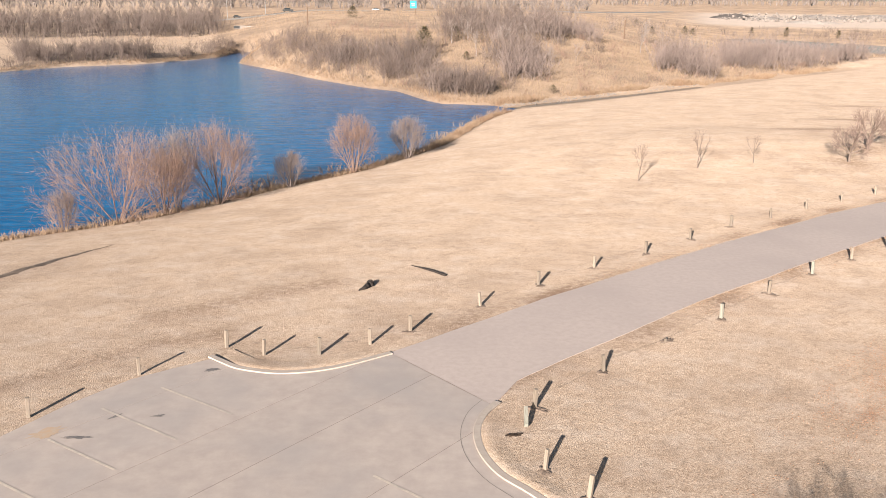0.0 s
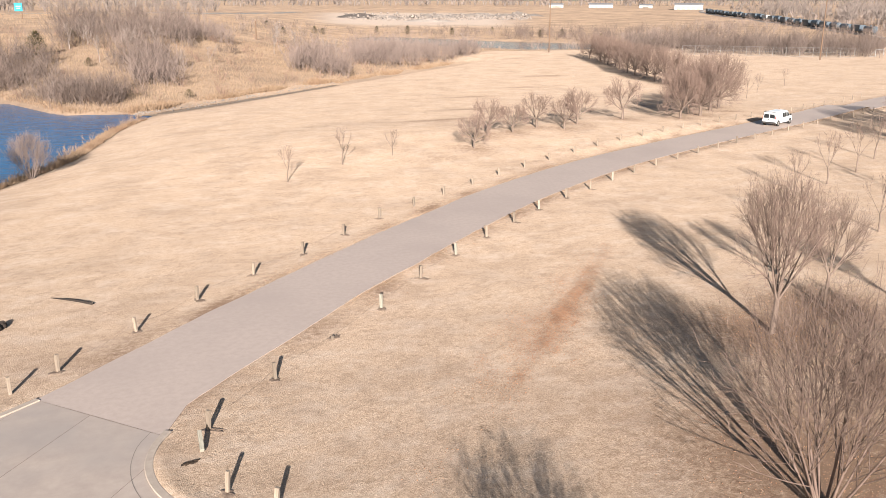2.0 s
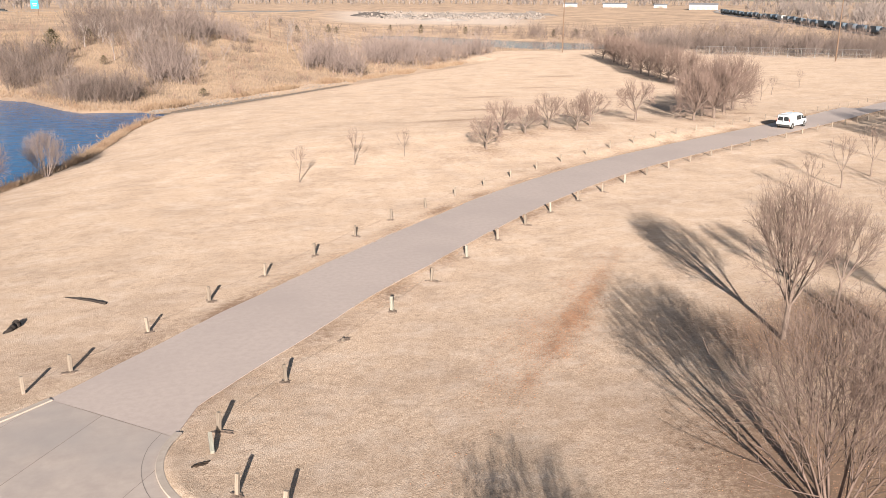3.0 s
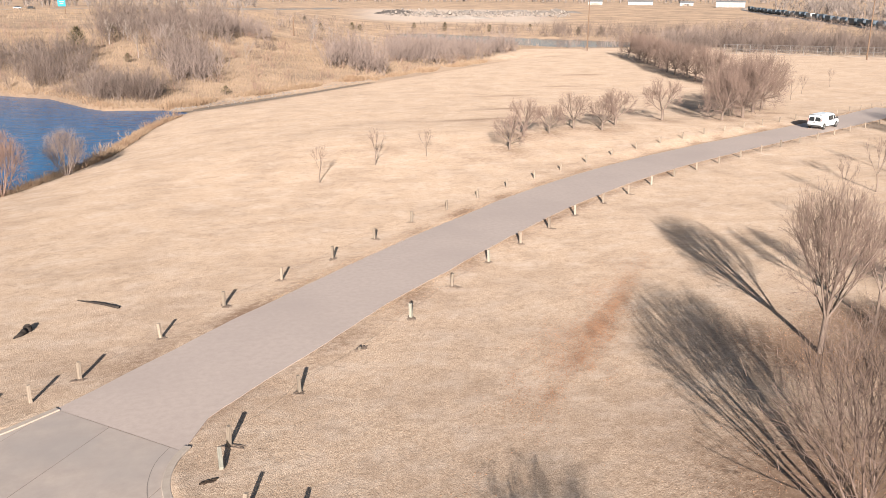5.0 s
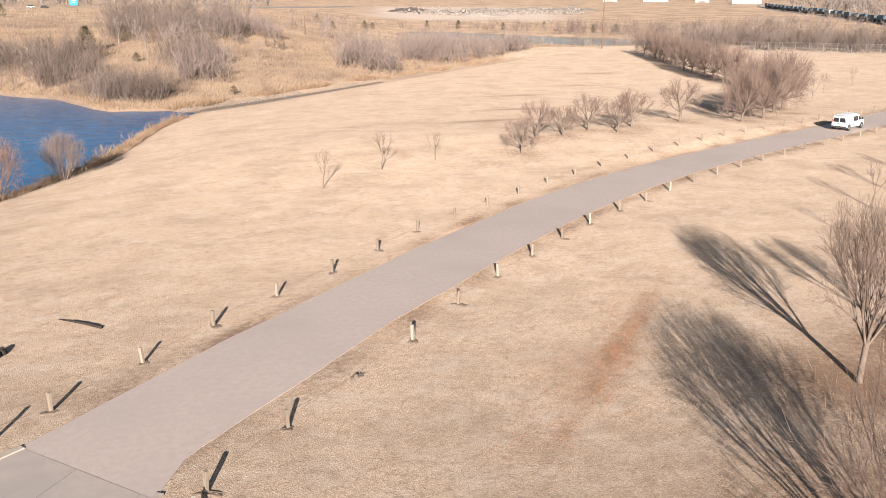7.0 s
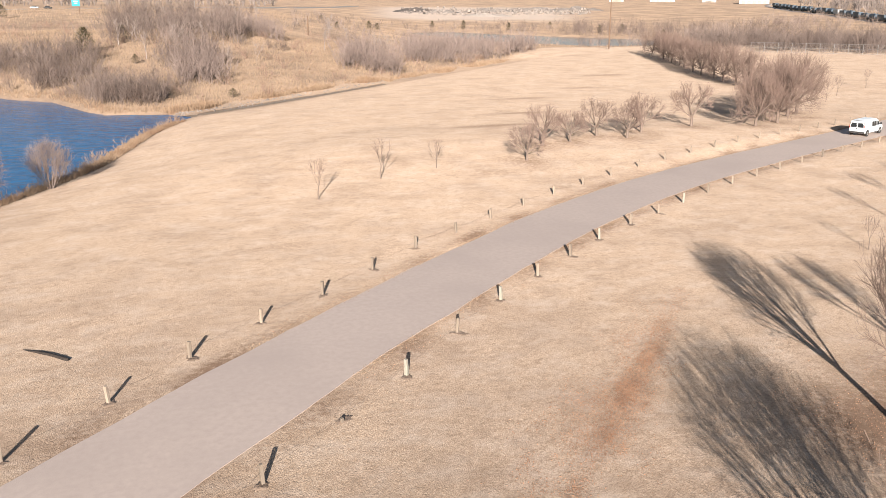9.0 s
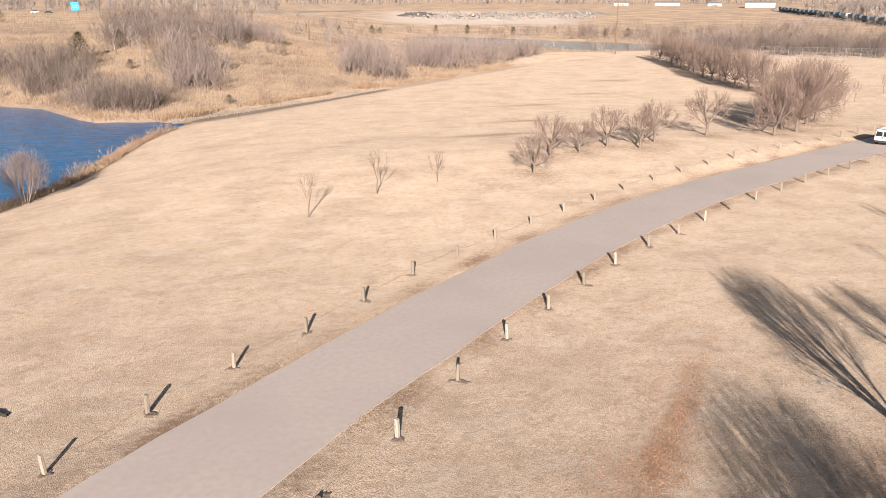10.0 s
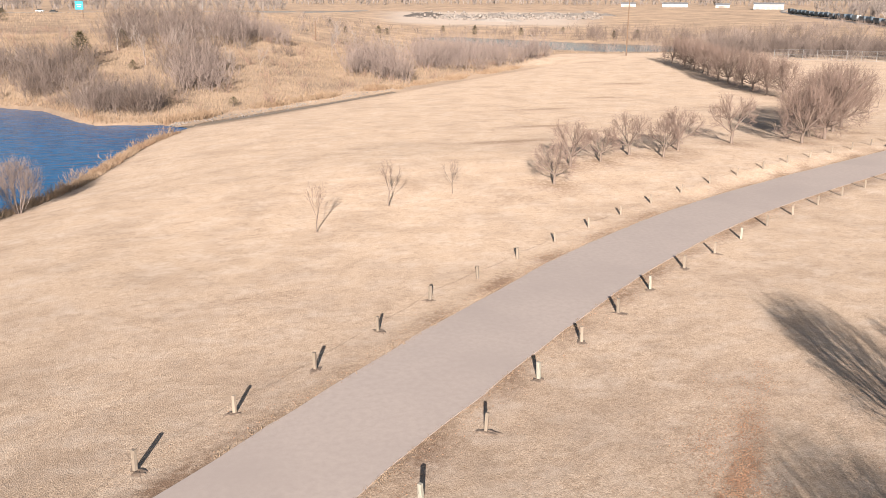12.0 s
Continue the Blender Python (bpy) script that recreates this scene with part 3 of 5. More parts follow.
KERB_WEST = spline([(-11.2, 36.7), (-10.3, 35.95), (-9.4, 35.35), (-7.5, 34.95), (-5.3, 35.55), (-2.7, 37.35)], 0.4)
KERB_EAST = spline([(2.0, 32.25), (1.4, 31.2), (1.05, 29.7), (1.2, 28.1), (1.8, 26.6), (2.8, 25.4), (4.4, 23.3)], 0.4)
for line in (KERB_WEST, KERB_EAST):
    d = np.gradient(line, axis=0)
    out = np.stack([-d[:, 1], d[:, 0]], 1) / np.linalg.norm(d, axis=1, keepdims=True)
    ends = np.clip(np.minimum(np.arange(len(line)), np.arange(len(line))[::-1]) / 5, 0, 1)[:, None]
    edge = [np.hstack([line + out * far, -0.06 + (up + 0.06) * ends]) for far, up in ((0.13, 0.02), (0.16, 0.052), (0.6, 0.03), (1.3, -0.06))]
    k = (np.arange(len(line) - 1)[:, None] * 4 + np.arange(3)[None]).ravel()
    tagged(fast_mesh("turf", np.stack(edge, 1).reshape(-1, 3), np.stack([k, k + 4, k + 5, k + 1], 1), GRASS), "dormant turf edge behind the kerb", "lawn edge", kind="structure")
    tagged(ribbon("kerb", line, 0.31, 0.055, KERB, drop=0.3), "pale cast concrete kerb round a grass island", "kerb", kind="structure")


def build_lot():
    """Concrete slabs with open joints, each one a piece of the pavement."""
    base = sheet("pavement", LOT, -0.012, JOINT, "grey concrete parking lot with sealed joints", "pavement")
    along = np.array((7.7, 9.7)) / math.hypot(7.7, 9.7)
    cross = np.array((along[1], -along[0]))
    zero = np.array((-0.9, 34.8))
    poly = [Vector((*p, 0)) for p in LOT]
    rows = [-30, -24, -18, -12.5, -7.6, -3.2, 0.0, 4.6, 11.0, 20]
    for a0, a1 in zip(rows, rows[1:]):
        stops = [-60, -30, 6]
        for b0, b1 in zip(stops, stops[1:]):
            bm = bmesh.new()
            bm.faces.new([bm.verts.new((px, py, 0)) for px, py in LOT])
            g = 0.022 if a0 == 0 or a1 == 0 else 0.014
            for d, off, sign in ((cross, a0 + g, -1), (cross, a1 - g, 1), (along, b0 + g, -1), (along, b1 - g, 1)):
                co = zero + d * off
                bmesh.ops.bisect_plane(bm, geom=bm.verts[:] + bm.edges[:] + bm.faces[:], plane_co=(*co, 0), plane_no=(*(d * sign), 0), clear_outer=True)
            if not bm.faces:
                bm.free()
                continue
            up = bmesh.ops.extrude_face_region(bm, geom=bm.faces[:])
            for v in up["geom"]:
                if isinstance(v, bmesh.types.BMVert):
                    v.co.z -= 0.12
            bmesh.ops.recalc_face_normals(bm, faces=bm.faces[:])
            bmesh.ops.translate(bm, verts=bm.verts[:], vec=(0, 0, -0.002))
            part("slab", bm, SLAB, base)
    return base


LOT_BASE = build_lot()
GUTTER = spline([(1.35, 32.45), (0.75, 31.35), (0.42, 29.75), (0.55, 28.0), (1.2, 26.3), (2.3, 24.9)], 0.4)
tagged(ribbon("gutter_joint", GUTTER, 0.028, 0.003, JOINT), "dark joint between gutter and slab", "joint", kind="structure")
for a, b in (((-12.4, 33.3), (-8.8, 30.9)), ((-14.2, 31.3), (-10.4, 28.8)), ((-15.2, 28.7), (-11.9, 26.6)), ((-17.0, 26.6), (-13.4, 24.4)), ((-2.7, 26.4), (1.0, 23.4)), ((-4.9, 24.4), (-1.4, 21.6))):
    tagged(ribbon("parking_line", np.linspace(a, b, 8), 0.11, 0.006, PAINT), "worn pale painted parking bay line", "parking line", "parking bay lines", "structure")


def blot(name, x, y, rx, ry, turn, z, material, label, seed):
    rng = np.random.RandomState(seed)
    bm = bmesh.new()
    ring = []
    for k in range(26):
        a = k / 26 * 6.283
        r = 1 + 0.45 * rng.uniform(-1, 1)
        px, py = math.cos(a) * rx * r, math.sin(a) * ry * r
        ring.append(bm.verts.new((x + px * math.cos(turn) - py * math.sin(turn), y + px * math.sin(turn) + py * math.cos(turn), z)))
    bm.faces.new(ring)
    return tagged(part(name, bm, material), label, "stain", kind="structure")


blot("stain", -14.2, 28.9, 0.5, 0.13, 0.1, 0.004, STAIN, "dark oil stain on the concrete", 1)
blot("stain", -10.7, 35.2, 0.35, 0.18, 0.2, 0.004, STAIN, "dark oil stain on the concrete", 2)
blot("stain", -13.4, 30.6, 0.3, 0.1, 0.9, 0.004, STAIN, "dark oil stain on the concrete", 3)
blot("stain", -11.7, 30.7, 0.22, 0.09, 0.3, 0.004, STAIN, "dark oil stain on the concrete", 4)
blot("stain", -15.5, 29.2, 0.6, 0.4, 0.5, 0.003, RUST_STAIN, "reddish soil washed onto the concrete", 5)
# ---- bollards and guard cable ----


def bollard_mesh(name, w, h, material, seed):
    """A squared timber post with a slightly domed, worn top and uneven sides."""
    rng = np.random.RandomState(seed)
    bm = bmesh.new()
    bmesh.ops.create_cube(bm, size=1, matrix=Matrix.Translation((0, 0, h / 2 - 0.06)) @ Matrix.Diagonal((w, w, h + 0.12, 1)))
    bmesh.ops.subdivide_edges(bm, edges=[e for e in bm.edges if abs(e.verts[0].co.z - e.verts[1].co.z) > 0.1], cuts=4)
    bmesh.ops.bevel(bm, geom=[e for e in bm.edges if e.is_manifold and e.calc_face_angle(0) > 0.5], offset=0.022, segments=2, affect='EDGES', profile=0.6)
    for v in bm.verts:
        v.co += Vector(rng.uniform(-1, 1, 3)) * 0.006
    me = bpy.data.meshes.new(name)
    bm.to_mesh(me)
    bm.free()
    me.materials.append(material)
    return me


def beside(offset, start, count, step):
    """Places along the road, at an offset to its right."""
    line = ROAD_LINE + ROAD_SIDE * offset
    far = np.r_[0, np.cumsum(np.hypot(*np.diff(line, axis=0).T))]
    zero = far[np.argmin(np.hypot(line[:, 0] - start[0], line[:, 1] - start[1]))]
    at = zero + step * np.arange(1, count + 1)
    return [(float(np.interp(a, far, line[:, 0])), float(np.interp(a, far, line[:, 1]))) for a in at]


WEST = [(-16.8, 30.5), (-13.8, 34.6), (-10.8, 38.1), (-8.8, 37.2), (-6.2, 37.3), (-3.9, 38.6), (-2.0, 40.4), (1.7, 44.3), (5.3, 48.1), (9.2, 51.6), (13.2, 54.9), (17.2, 58.6), (21.3, 62.4)]
WEST += beside(-5.2, WEST[-1], 26, 5.1)
EAST = [(4.7, 25.2), (3.4, 27.0), (3.5, 31.9), (7.0, 35.6), (14.5, 42.6), (18.5, 46.7), (22.6, 50.5), (26.5, 53.8), (30.4, 56.9), (34.3, 59.9), (38.7, 62.9)]
EAST += beside(4.9, EAST[-1], 26, 4.95)
POST_PALE_ME = bollard_mesh("bollard", 0.155, 0.86, POST, 1)
POST_SLIM_ME = bollard_mesh("bollard", 0.14, 0.82, POST, 2)
POST_GREY_ME = bollard_mesh("bollard", 0.155, 0.84, POST_GREY, 3)
PRNG = np.random.RandomState(8)
for row in (WEST, EAST):
    for n, (px, py) in enumerate(row):
        grey = row is EAST and n in (4, 6, 9, 12)
        ob = new("bollard", POST_GREY_ME if grey else (POST_PALE_ME, POST_SLIM_ME)[n % 2])
        lean = PRNG.normal(0, 2.2, 2)
        if row is EAST and n in (0, 1, 2):
            lean = (3.0, 5.0 - 2 * n)
        ob.matrix_basis = pose(px, py, ground_at(px, py), lean[0], lean[1], PRNG.uniform(20, 60))
        if n > 13:
            ob.scale = (0.95, 0.95, 0.93)
        tagged(ob, "greenish grey weathered timber bollard beside the road" if grey else "pale weathered timber bollard in dry grass beside the road", "bollard", "bollards along the road")


def cable_run(row, name="guard_cable"):
    """A thin steel cable hung loosely from bollard to bollard, low down."""
    segs = []
    rng = np.random.RandomState(3)
    for (ax, ay), (bx, by) in zip(row, row[1:]):
        za, zb = ground_at(ax, ay) + 0.55, ground_at(bx, by) + 0.55
        sag = rng.uniform(0.1, 0.35)
        last = None
        for k in np.linspace(0, 1, 9):
            x, y = ax + (bx - ax) * k, ay + (by - ay) * k
            z = max(za + (zb - za) * k - 4 * sag * k * (1 - k), ground_at(x, y) + 0.02)
            if last:
                segs.append((*last, x, y, z, 0.005, 0.005))
            last = (x, y, z)
    v, f = tubes(segs, 4)
    return tagged(fast_mesh(name, v, f, CABLE), "thin rusty steel cable strung between the bollards", "cable")


cable_run(WEST[2:24])
cable_run(EAST[2:24])

# the uprooted bollard and its hole, and the broken stub
pulled = new("uprooted_bollard", POST_GREY_ME)
pulled.matrix_basis = pose(3.0, 30.15, 0.12, -66, 6, 0)
tagged(pulled, "grey timber bollard pulled out and lying in grass", "bollard")
stub = new("bollard_stub", bollard_mesh("bollard_stub", 0.13, 0.2, POST, 7))
stub.matrix_basis = pose(10.7, 39.2, ground_at(10.7, 39.2), 8, -6, 30)
tagged(stub, "short broken-off timber bollard stub", "bollard")


def soil_patch(x, y, rx, ry, turn, label, seed, up=0.05, material=SOIL, name="soil_patch"):
    """A low irregular heap of loose soil."""
    rng = np.random.RandomState(seed)
    verts, faces = [(x, y, ground_at(x, y) + up)], []
    rings, around = 4, 20
    shape = 1 + 0.35 * rng.uniform(-1, 1, around)
    for i in range(1, rings + 1):
        for k in range(around):
            a = k / around * 6.283
            px, py = math.cos(a) * rx * shape[k] * i / rings, math.sin(a) * ry * shape[k] * i / rings
            qx, qy = x + px * math.cos(turn) - py * math.sin(turn), y + px * math.sin(turn) + py * math.cos(turn)
            lift = up * (1 - (i / rings) ** 2) + rng.uniform(0, 0.03) * (i < rings) - 0.02 * (i == rings)
            verts.append((qx, qy, ground_at(qx, qy) + 0.012 + lift))
    for k in range(around):
        faces.append((0, 1 + k, 1 + (k + 1) % around))
    for i in range(rings - 1):
        a = 1 + i * around
        for k in range(around):
            n = (k + 1) % around
            faces.append((a + k, a + around + k, a + around + n, a + n))
    ob = mesh_ob(name, verts, faces, material, smooth=True)
    return tagged(ob, label, "soil", kind="structure")


soil_patch(2.5, 29.55, 0.42, 0.16, 0.3, "dark dug soil where a bollard stood", 1, 0.0)
soil_patch(10.8, 39.4, 0.5, 0.26, 0.8, "scuffed brown soil in the grass", 2, 0.01, SCUFF)
for n, (px, py) in enumerate(EAST[:12] + WEST[6:13]):
    soil_patch(px + 0.1 * (n % 3 - 1), py - 0.12, 0.36 + 0.07 * (n % 3), 0.25, 0.7 + n, "worn brown soil round a bollard's foot", 40 + n, 0.015, SCUFF)


def dirt_track():
    """A worn, ragged-edged rut of bare dark soil that follows the slope."""
    line = spline([tuple(p) for p in TRACK], 0.3)
    d = np.gradient(line, axis=0)
    d /= np.linalg.norm(d, axis=1, keepdims=True)
    s = np.stack([d[:, 1], -d[:, 0]], 1)
    rng = np.random.RandomState(12)
    fade = np.minimum(1, (len(line) - 1 - np.arange(len(line))) / 22 + 0.05)
    rows = []
    for k, across in enumerate((-1, -0.4, 0.4, 1)):
        w = 0.42 * across * fade * (1 + 0.3 * np.sin(np.arange(len(line)) * 0.7 + k) + 0.25 * rng.uniform(-1, 1, len(line)))
        p = line + s * w[:, None]
        rows.append(np.hstack([p, (height(p[:, 0], p[:, 1]) + (0.012 if abs(across) < 1 else -0.01) + 0.015)[:, None]]))
    v = np.stack(rows, 1).reshape(-1, 3)
    i = (np.arange(len(line) - 1)[:, None] * 4 + np.arange(3)[None]).ravel()
    return tagged(fast_mesh("dirt_track", v, np.stack([i, i + 1, i + 5, i + 4], 1), RUT), "worn rut of dark soil across the lawn", "track", kind="structure")


dirt_track()


def lying_log(name, a, b, r, label, seed):
    """A half-sunken dark log with knots and a broken end."""
    rng = np.random.RandomState(seed)
    a, b = np.array(a, float), np.array(b, float)
    n, k = 12, 9
    verts, faces = [], []
    d = (b - a) / np.linalg.norm(b - a)
    s = np.array((d[1], -d[0]))
    for i in range(n + 1):
        t = i / n
        c = a + (b - a) * t + s * 0.05 * math.sin(5 * t + seed)
        rr = r * (0.25 + 1.5 * t ** 0.8 * (1.02 - 0.45 * t)) * rng.uniform(0.85, 1.15)
        z = ground_at(*c) + rr * 0.35
        for j in range(k):
            q = j / k * 6.283
            w = rr * rng.uniform(0.88, 1.12)
            verts.append((*(c + s * math.cos(q) * w), z + math.sin(q) * w))
    for i in range(n):
        for j in range(k):
            m = (j + 1) % k
            faces.append((i * k + j, i * k + m, (i + 1) * k + m, (i + 1) * k + j))
    faces += [tuple(range(k)), tuple(range(n * k, n * k + k))]
    ob = mesh_ob(name, verts, faces, DARK_WOOD, smooth=True)
    return tagged(ob, label, "log")


lying_log("fallen_log", (-2.4, 52.2), (-0.2, 49.9), 0.09, "long dark fallen branch lying in the lawn", 2)
lying_log("stump_log", (-5.25, 47.0), (-4.8, 47.8), 0.16, "short charred log lying in the lawn", 5)
stump = lying_log("stump", (-4.85, 47.75), (-4.65, 48.15), 0.22, "dark upright stump end beside a log", 6)

# ---- van ----


def build_van(x, y, turn):
    van = empty("van", (x, y, 0.03), "white full-size cargo van with tinted windows on the road", "van", turn=turn)
    L, H0, HW = 5.75, 0.30, 1.0
    # stations from the tail: x, bottom, top, half width factor, shoulder
    st = [(0.0, 0.55, 1.80, 0.93), (0.03, 0.42, 1.88, 0.96), (0.12, 0.36, 1.94, 0.985), (0.5, H0, 1.98, 1.0), (1.3, H0, 2.0, 1.0), (2.4, H0, 2.01, 1.0), (3.4, H0, 2.0, 1.0), (3.85, H0, 1.97, 1.0),
          (4.12, H0, 1.90, 1.0), (4.42, H0, 1.68, 1.0), (4.72, H0, 1.46, 1.0), (4.92, H0, 1.26, 1.0), (5.1, H0, 1.19, 0.99), (5.4, 0.32, 1.13, 0.975), (5.6, 0.36, 1.05, 0.95), (5.72, 0.42, 0.95, 0.91), (L, 0.5, 0.86, 0.86)]
    prof_w = [0.80, 0.95, 0.985, 1.0, 1.0, 0.985, 0.94, 0.885, 0.82, 0.70, 0.42, 0.0]
    prof_z = [0.0, 0.03, 0.10, 0.25, 0.42, 0.58, 0.76, 0.90, 0.958, 0.985, 1.0, 1.008]
    hood_w = [0.80, 0.95, 0.985, 1.0, 1.0, 0.995, 0.985, 0.96, 0.92, 0.83, 0.5, 0.0]
    k = len(prof_w)
    verts, faces = [], []
    for sx, zb, zt, wf in st:
        hood = min(max((sx - 4.7) / 0.4, 0), 1)
        ws = [a + (b - a) * hood for a, b in zip(prof_w, hood_w)]
        half = [(HW * wf * w, zb + (zt - zb) * z) for w, z in zip(ws, prof_z)]
        ring = [(sx, -w, z) for w, z in half] + [(sx, w, z) for w, z in reversed(half[:-1])]
        verts += ring
    n = 2 * k - 1
    for i in range(len(st) - 1):
        for j in range(n - 1):
            a = i * n + j
            faces.append((a, a + 1, a + n + 1, a + n))
        faces.append((i * n + n - 1, i * n, (i + 1) * n, (i + 1) * n + n - 1))
    faces.append(tuple(range(n - 1, -1, -1)))
    faces.append(tuple(range((len(st) - 1) * n, len(st) * n)))
    body = mesh_ob("body", verts, faces, VAN_WHITE, van, "glossy white painted body shell", smooth=True)
    edge = body.modifiers.new("edges", 'EDGE_SPLIT')
    edge.split_angle = radians(38)

    def side_w(sx, z):
        """Half width of the shell at a station and height."""
        zb, zt, wf = (float(np.interp(sx, [s[0] for s in st], [s[c] for s in st])) for c in (1, 2, 3))
        return HW * wf * float(np.interp((z - zb) / (zt - zb), prof_z, prof_w))

    def side_panel(name, corners, side, material, parent, label="", lift=0.006, thick=0.014):
        """A thin panel that follows the shell's side; four corners of station and height."""
        p, q, r, s = (np.array(v, float) for v in corners)
        n = 6
        grid = [(p + (q - p) * u) * (1 - w) + (s + (r - s) * u) * w for w in np.linspace(0, 1, n) for u in np.linspace(0, 1, n)]
        outer = [(g[0], side * (side_w(*g) + lift), g[1]) for g in grid]
        inner = [(g[0], side * (side_w(*g) + lift - thick), g[1]) for g in grid]
        m = n * n
        fs = [(a + b * n, a + 1 + b * n, a + 1 + (b + 1) * n, a + (b + 1) * n) for a in range(n - 1) for b in range(n - 1)]
        rim = list(range(n)) + [n - 1 + k * n for k in range(1, n)] + [m - 1 - k for k in range(1, n)] + [m - n - k * n for k in range(1, n - 1)]
        fs += [(x, y, m + y, m + x) for x, y in zip(rim, rim[1:] + rim[:1])]
        return mesh_ob(name, outer + inner, fs, material, parent, label)

    for side in (-1, 1):
        for c0, c1, tl in ((2.16, 2.74, 0.0), (2.87, 3.46, 0.0)):
            side_panel("window_trim", [(c0 - 0.05, 1.12), (c1 + 0.05, 1.12), (c1 + 0.03, 1.72), (c0 - 0.03, 1.72)], side, BLACK, van, "black rubber window surround", 0.010)
            side_panel("side_window", [(c0, 1.17), (c1, 1.17), (c1 - 0.02, 1.67), (c0 + 0.02, 1.67)], side, GLASS, van, "dark tinted side glass", 0.016)
        side_panel("door_window", [(3.66, 1.17), (4.62, 1.17), (4.14, 1.64), (3.68, 1.67)], side, GLASS, van, "dark tinted front door glass", 0.012)
        for c0, c1 in ((2.80, 2.812), (3.56, 3.572), (2.07, 2.082), (4.66, 4.672)):
            side_panel("door_gap", [(c0, 0.5), (c1, 0.5), (c1, 1.8 if c0 < 4 else 1.2), (c0, 1.8 if c0 < 4 else 1.2)], side, BLACK, van, "dark door shut line", 0.003)
        for c in (2.87, 3.64):
            side_panel("door_handle", [(c, 0.98), (c + 0.1, 0.98), (c + 0.1, 1.12), (c, 1.12)], side, BLACK, van, "black door handle", 0.02, 0.03)
        side_panel("decal", [(4.0, 0.92), (4.14, 0.92), (4.14, 1.06), (4.0, 1.06)], side, DECAL, van, "small round dark blue door emblem", 0.005)
        side_panel("decal_bar", [(3.86, 1.1), (4.3, 1.1), (4.3, 1.125), (3.86, 1.125)], side, DECAL, van, "small dark line of lettering", 0.005)
        side_panel("sill", [(1.45, 0.31), (4.35, 0.31), (4.35, 0.37), (1.45, 0.37)], side, BLACK, van, "dark lower sill", 0.012)
        side_panel("head_lamp", [(5.5, 0.72), (5.68, 0.72), (5.66, 0.9), (5.5, 0.92)], side, LAMP_CLEAR, van, "clear head lamp", 0.012, 0.05)
        part("mirror", box_bm((0.12, 0.2, 0.26), (4.52, side * 1.12, 1.32), 0.03), BLACK, van, "black door mirror")
        for wx in (0.86, 4.77):
            arch = part("wheel_arch", cyl_bm(0.46, 0.46, 0.05, (wx, side * 0.988, 0.38), 28, Matrix.Rotation(radians(90), 4, 'X')), BLACK, van, "dark wheel opening")
            tyre = part("wheel", cyl_bm(0.37, 0.37, 0.24, (wx, side * 0.92, 0.37), 32, Matrix.Rotation(radians(90), 4, 'X')), RUBBER, van, "black tyre", True)
            bev = tyre.modifiers.new("round", 'BEVEL')
            bev.width, bev.segments, bev.limit_method = 0.04, 3, 'ANGLE'
            part("rim", cyl_bm(0.215, 0.19, 0.03, (wx, side * 1.04, 0.37), 24, Matrix.Rotation(radians(90), 4, 'X')), STEEL, tyre, "grey steel wheel disc")
            part("hub", cyl_bm(0.075, 0.06, 0.05, (wx, side * 1.055, 0.37), 16, Matrix.Rotation(radians(90), 4, 'X')), BLACK, tyre, "dark hub cap")

    # tail: two doors with glass, lamps, bumper
    def rear_panel(name, ya, yb, za, zb, material, label="", lift=0.01, skew=0.0):
        def xx(z):
            return 0.0 - lift + 0.02 * max(z - 1.2, 0)
        c = [(ya, za), (yb, za), (yb - skew * np.sign(yb), zb), (ya - skew * np.sign(ya), zb)]
        out = [(xx(z), y, z) for y, z in c] + [(xx(z) + 0.02, y, z) for y, z in c]
        return mesh_ob(name, out, [(0, 1, 2, 3), (7, 6, 5, 4), (0, 4, 5, 1), (1, 5, 6, 2), (2, 6, 7, 3), (3, 7, 4, 0)], material, van, label)

    for side in (-1, 1):
        rear_panel("rear_window_trim", side * 0.05, side * 0.80, 1.08, 1.70, BLACK, "black rubber glass surround", 0.006, 0.03)
        rear_panel("rear_window", side * 0.10, side * 0.75, 1.13, 1.65, GLASS, "dark tinted rear door glass", 0.012, 0.03)
        rear_panel("rear_lamp", side * 0.84, side * 0.93, 0.98, 1.40, LAMP_RED, "tall red tail lamp", 0.03)
        rear_panel("hinge_cover", side * 0.84, side * 0.90, 1.42, 1.74, BLACK, "dark rear corner trim", 0.012, 0.06)
    rear_panel("door_seam", -0.012, 0.012, 0.62, 1.72, BLACK, "dark seam between the rear doors", 0.004)
    rear_panel("latch", -0.02, 0.12, 0.86, 1.02, BLACK, "black rear door latch", 0.03)
    rear_panel("plate_bar", 0.14, 0.5, 0.86, 0.9, BLACK, "dark plate recess", 0.012)
    rear_panel("brake_lamp", -0.14, 0.14, 1.75, 1.79, LAMP_RED, "high red brake lamp", 0.012)
    part("rear_bumper", box_bm((0.2, 1.96, 0.18), (-0.03, 0, 0.50), 0.04), BLACK, van, "dark rear step bumper")
    part("front_bumper", box_bm((0.2, 1.84, 0.24), (5.74, 0, 0.5), 0.05), BLACK, van, "dark front bumper")
    part("grille", box_bm((0.06, 1.3, 0.22), (5.74, 0, 0.76), 0.02), BLACK, van, "black grille")
    part("spoiler", box_bm((0.14, 1.66, 0.045), (0.08, 0, 1.93), 0.015), BLACK, van, "black strip above the rear doors")
    # windscreen between the pillars
    ws = []
    for sx, z in ((4.86, 1.33), (4.18, 1.86)):
        w = side_w(sx, z) * 0.9
        ws += [(sx + 0.03, -w, z + 0.02), (sx + 0.03, w, z + 0.02)]
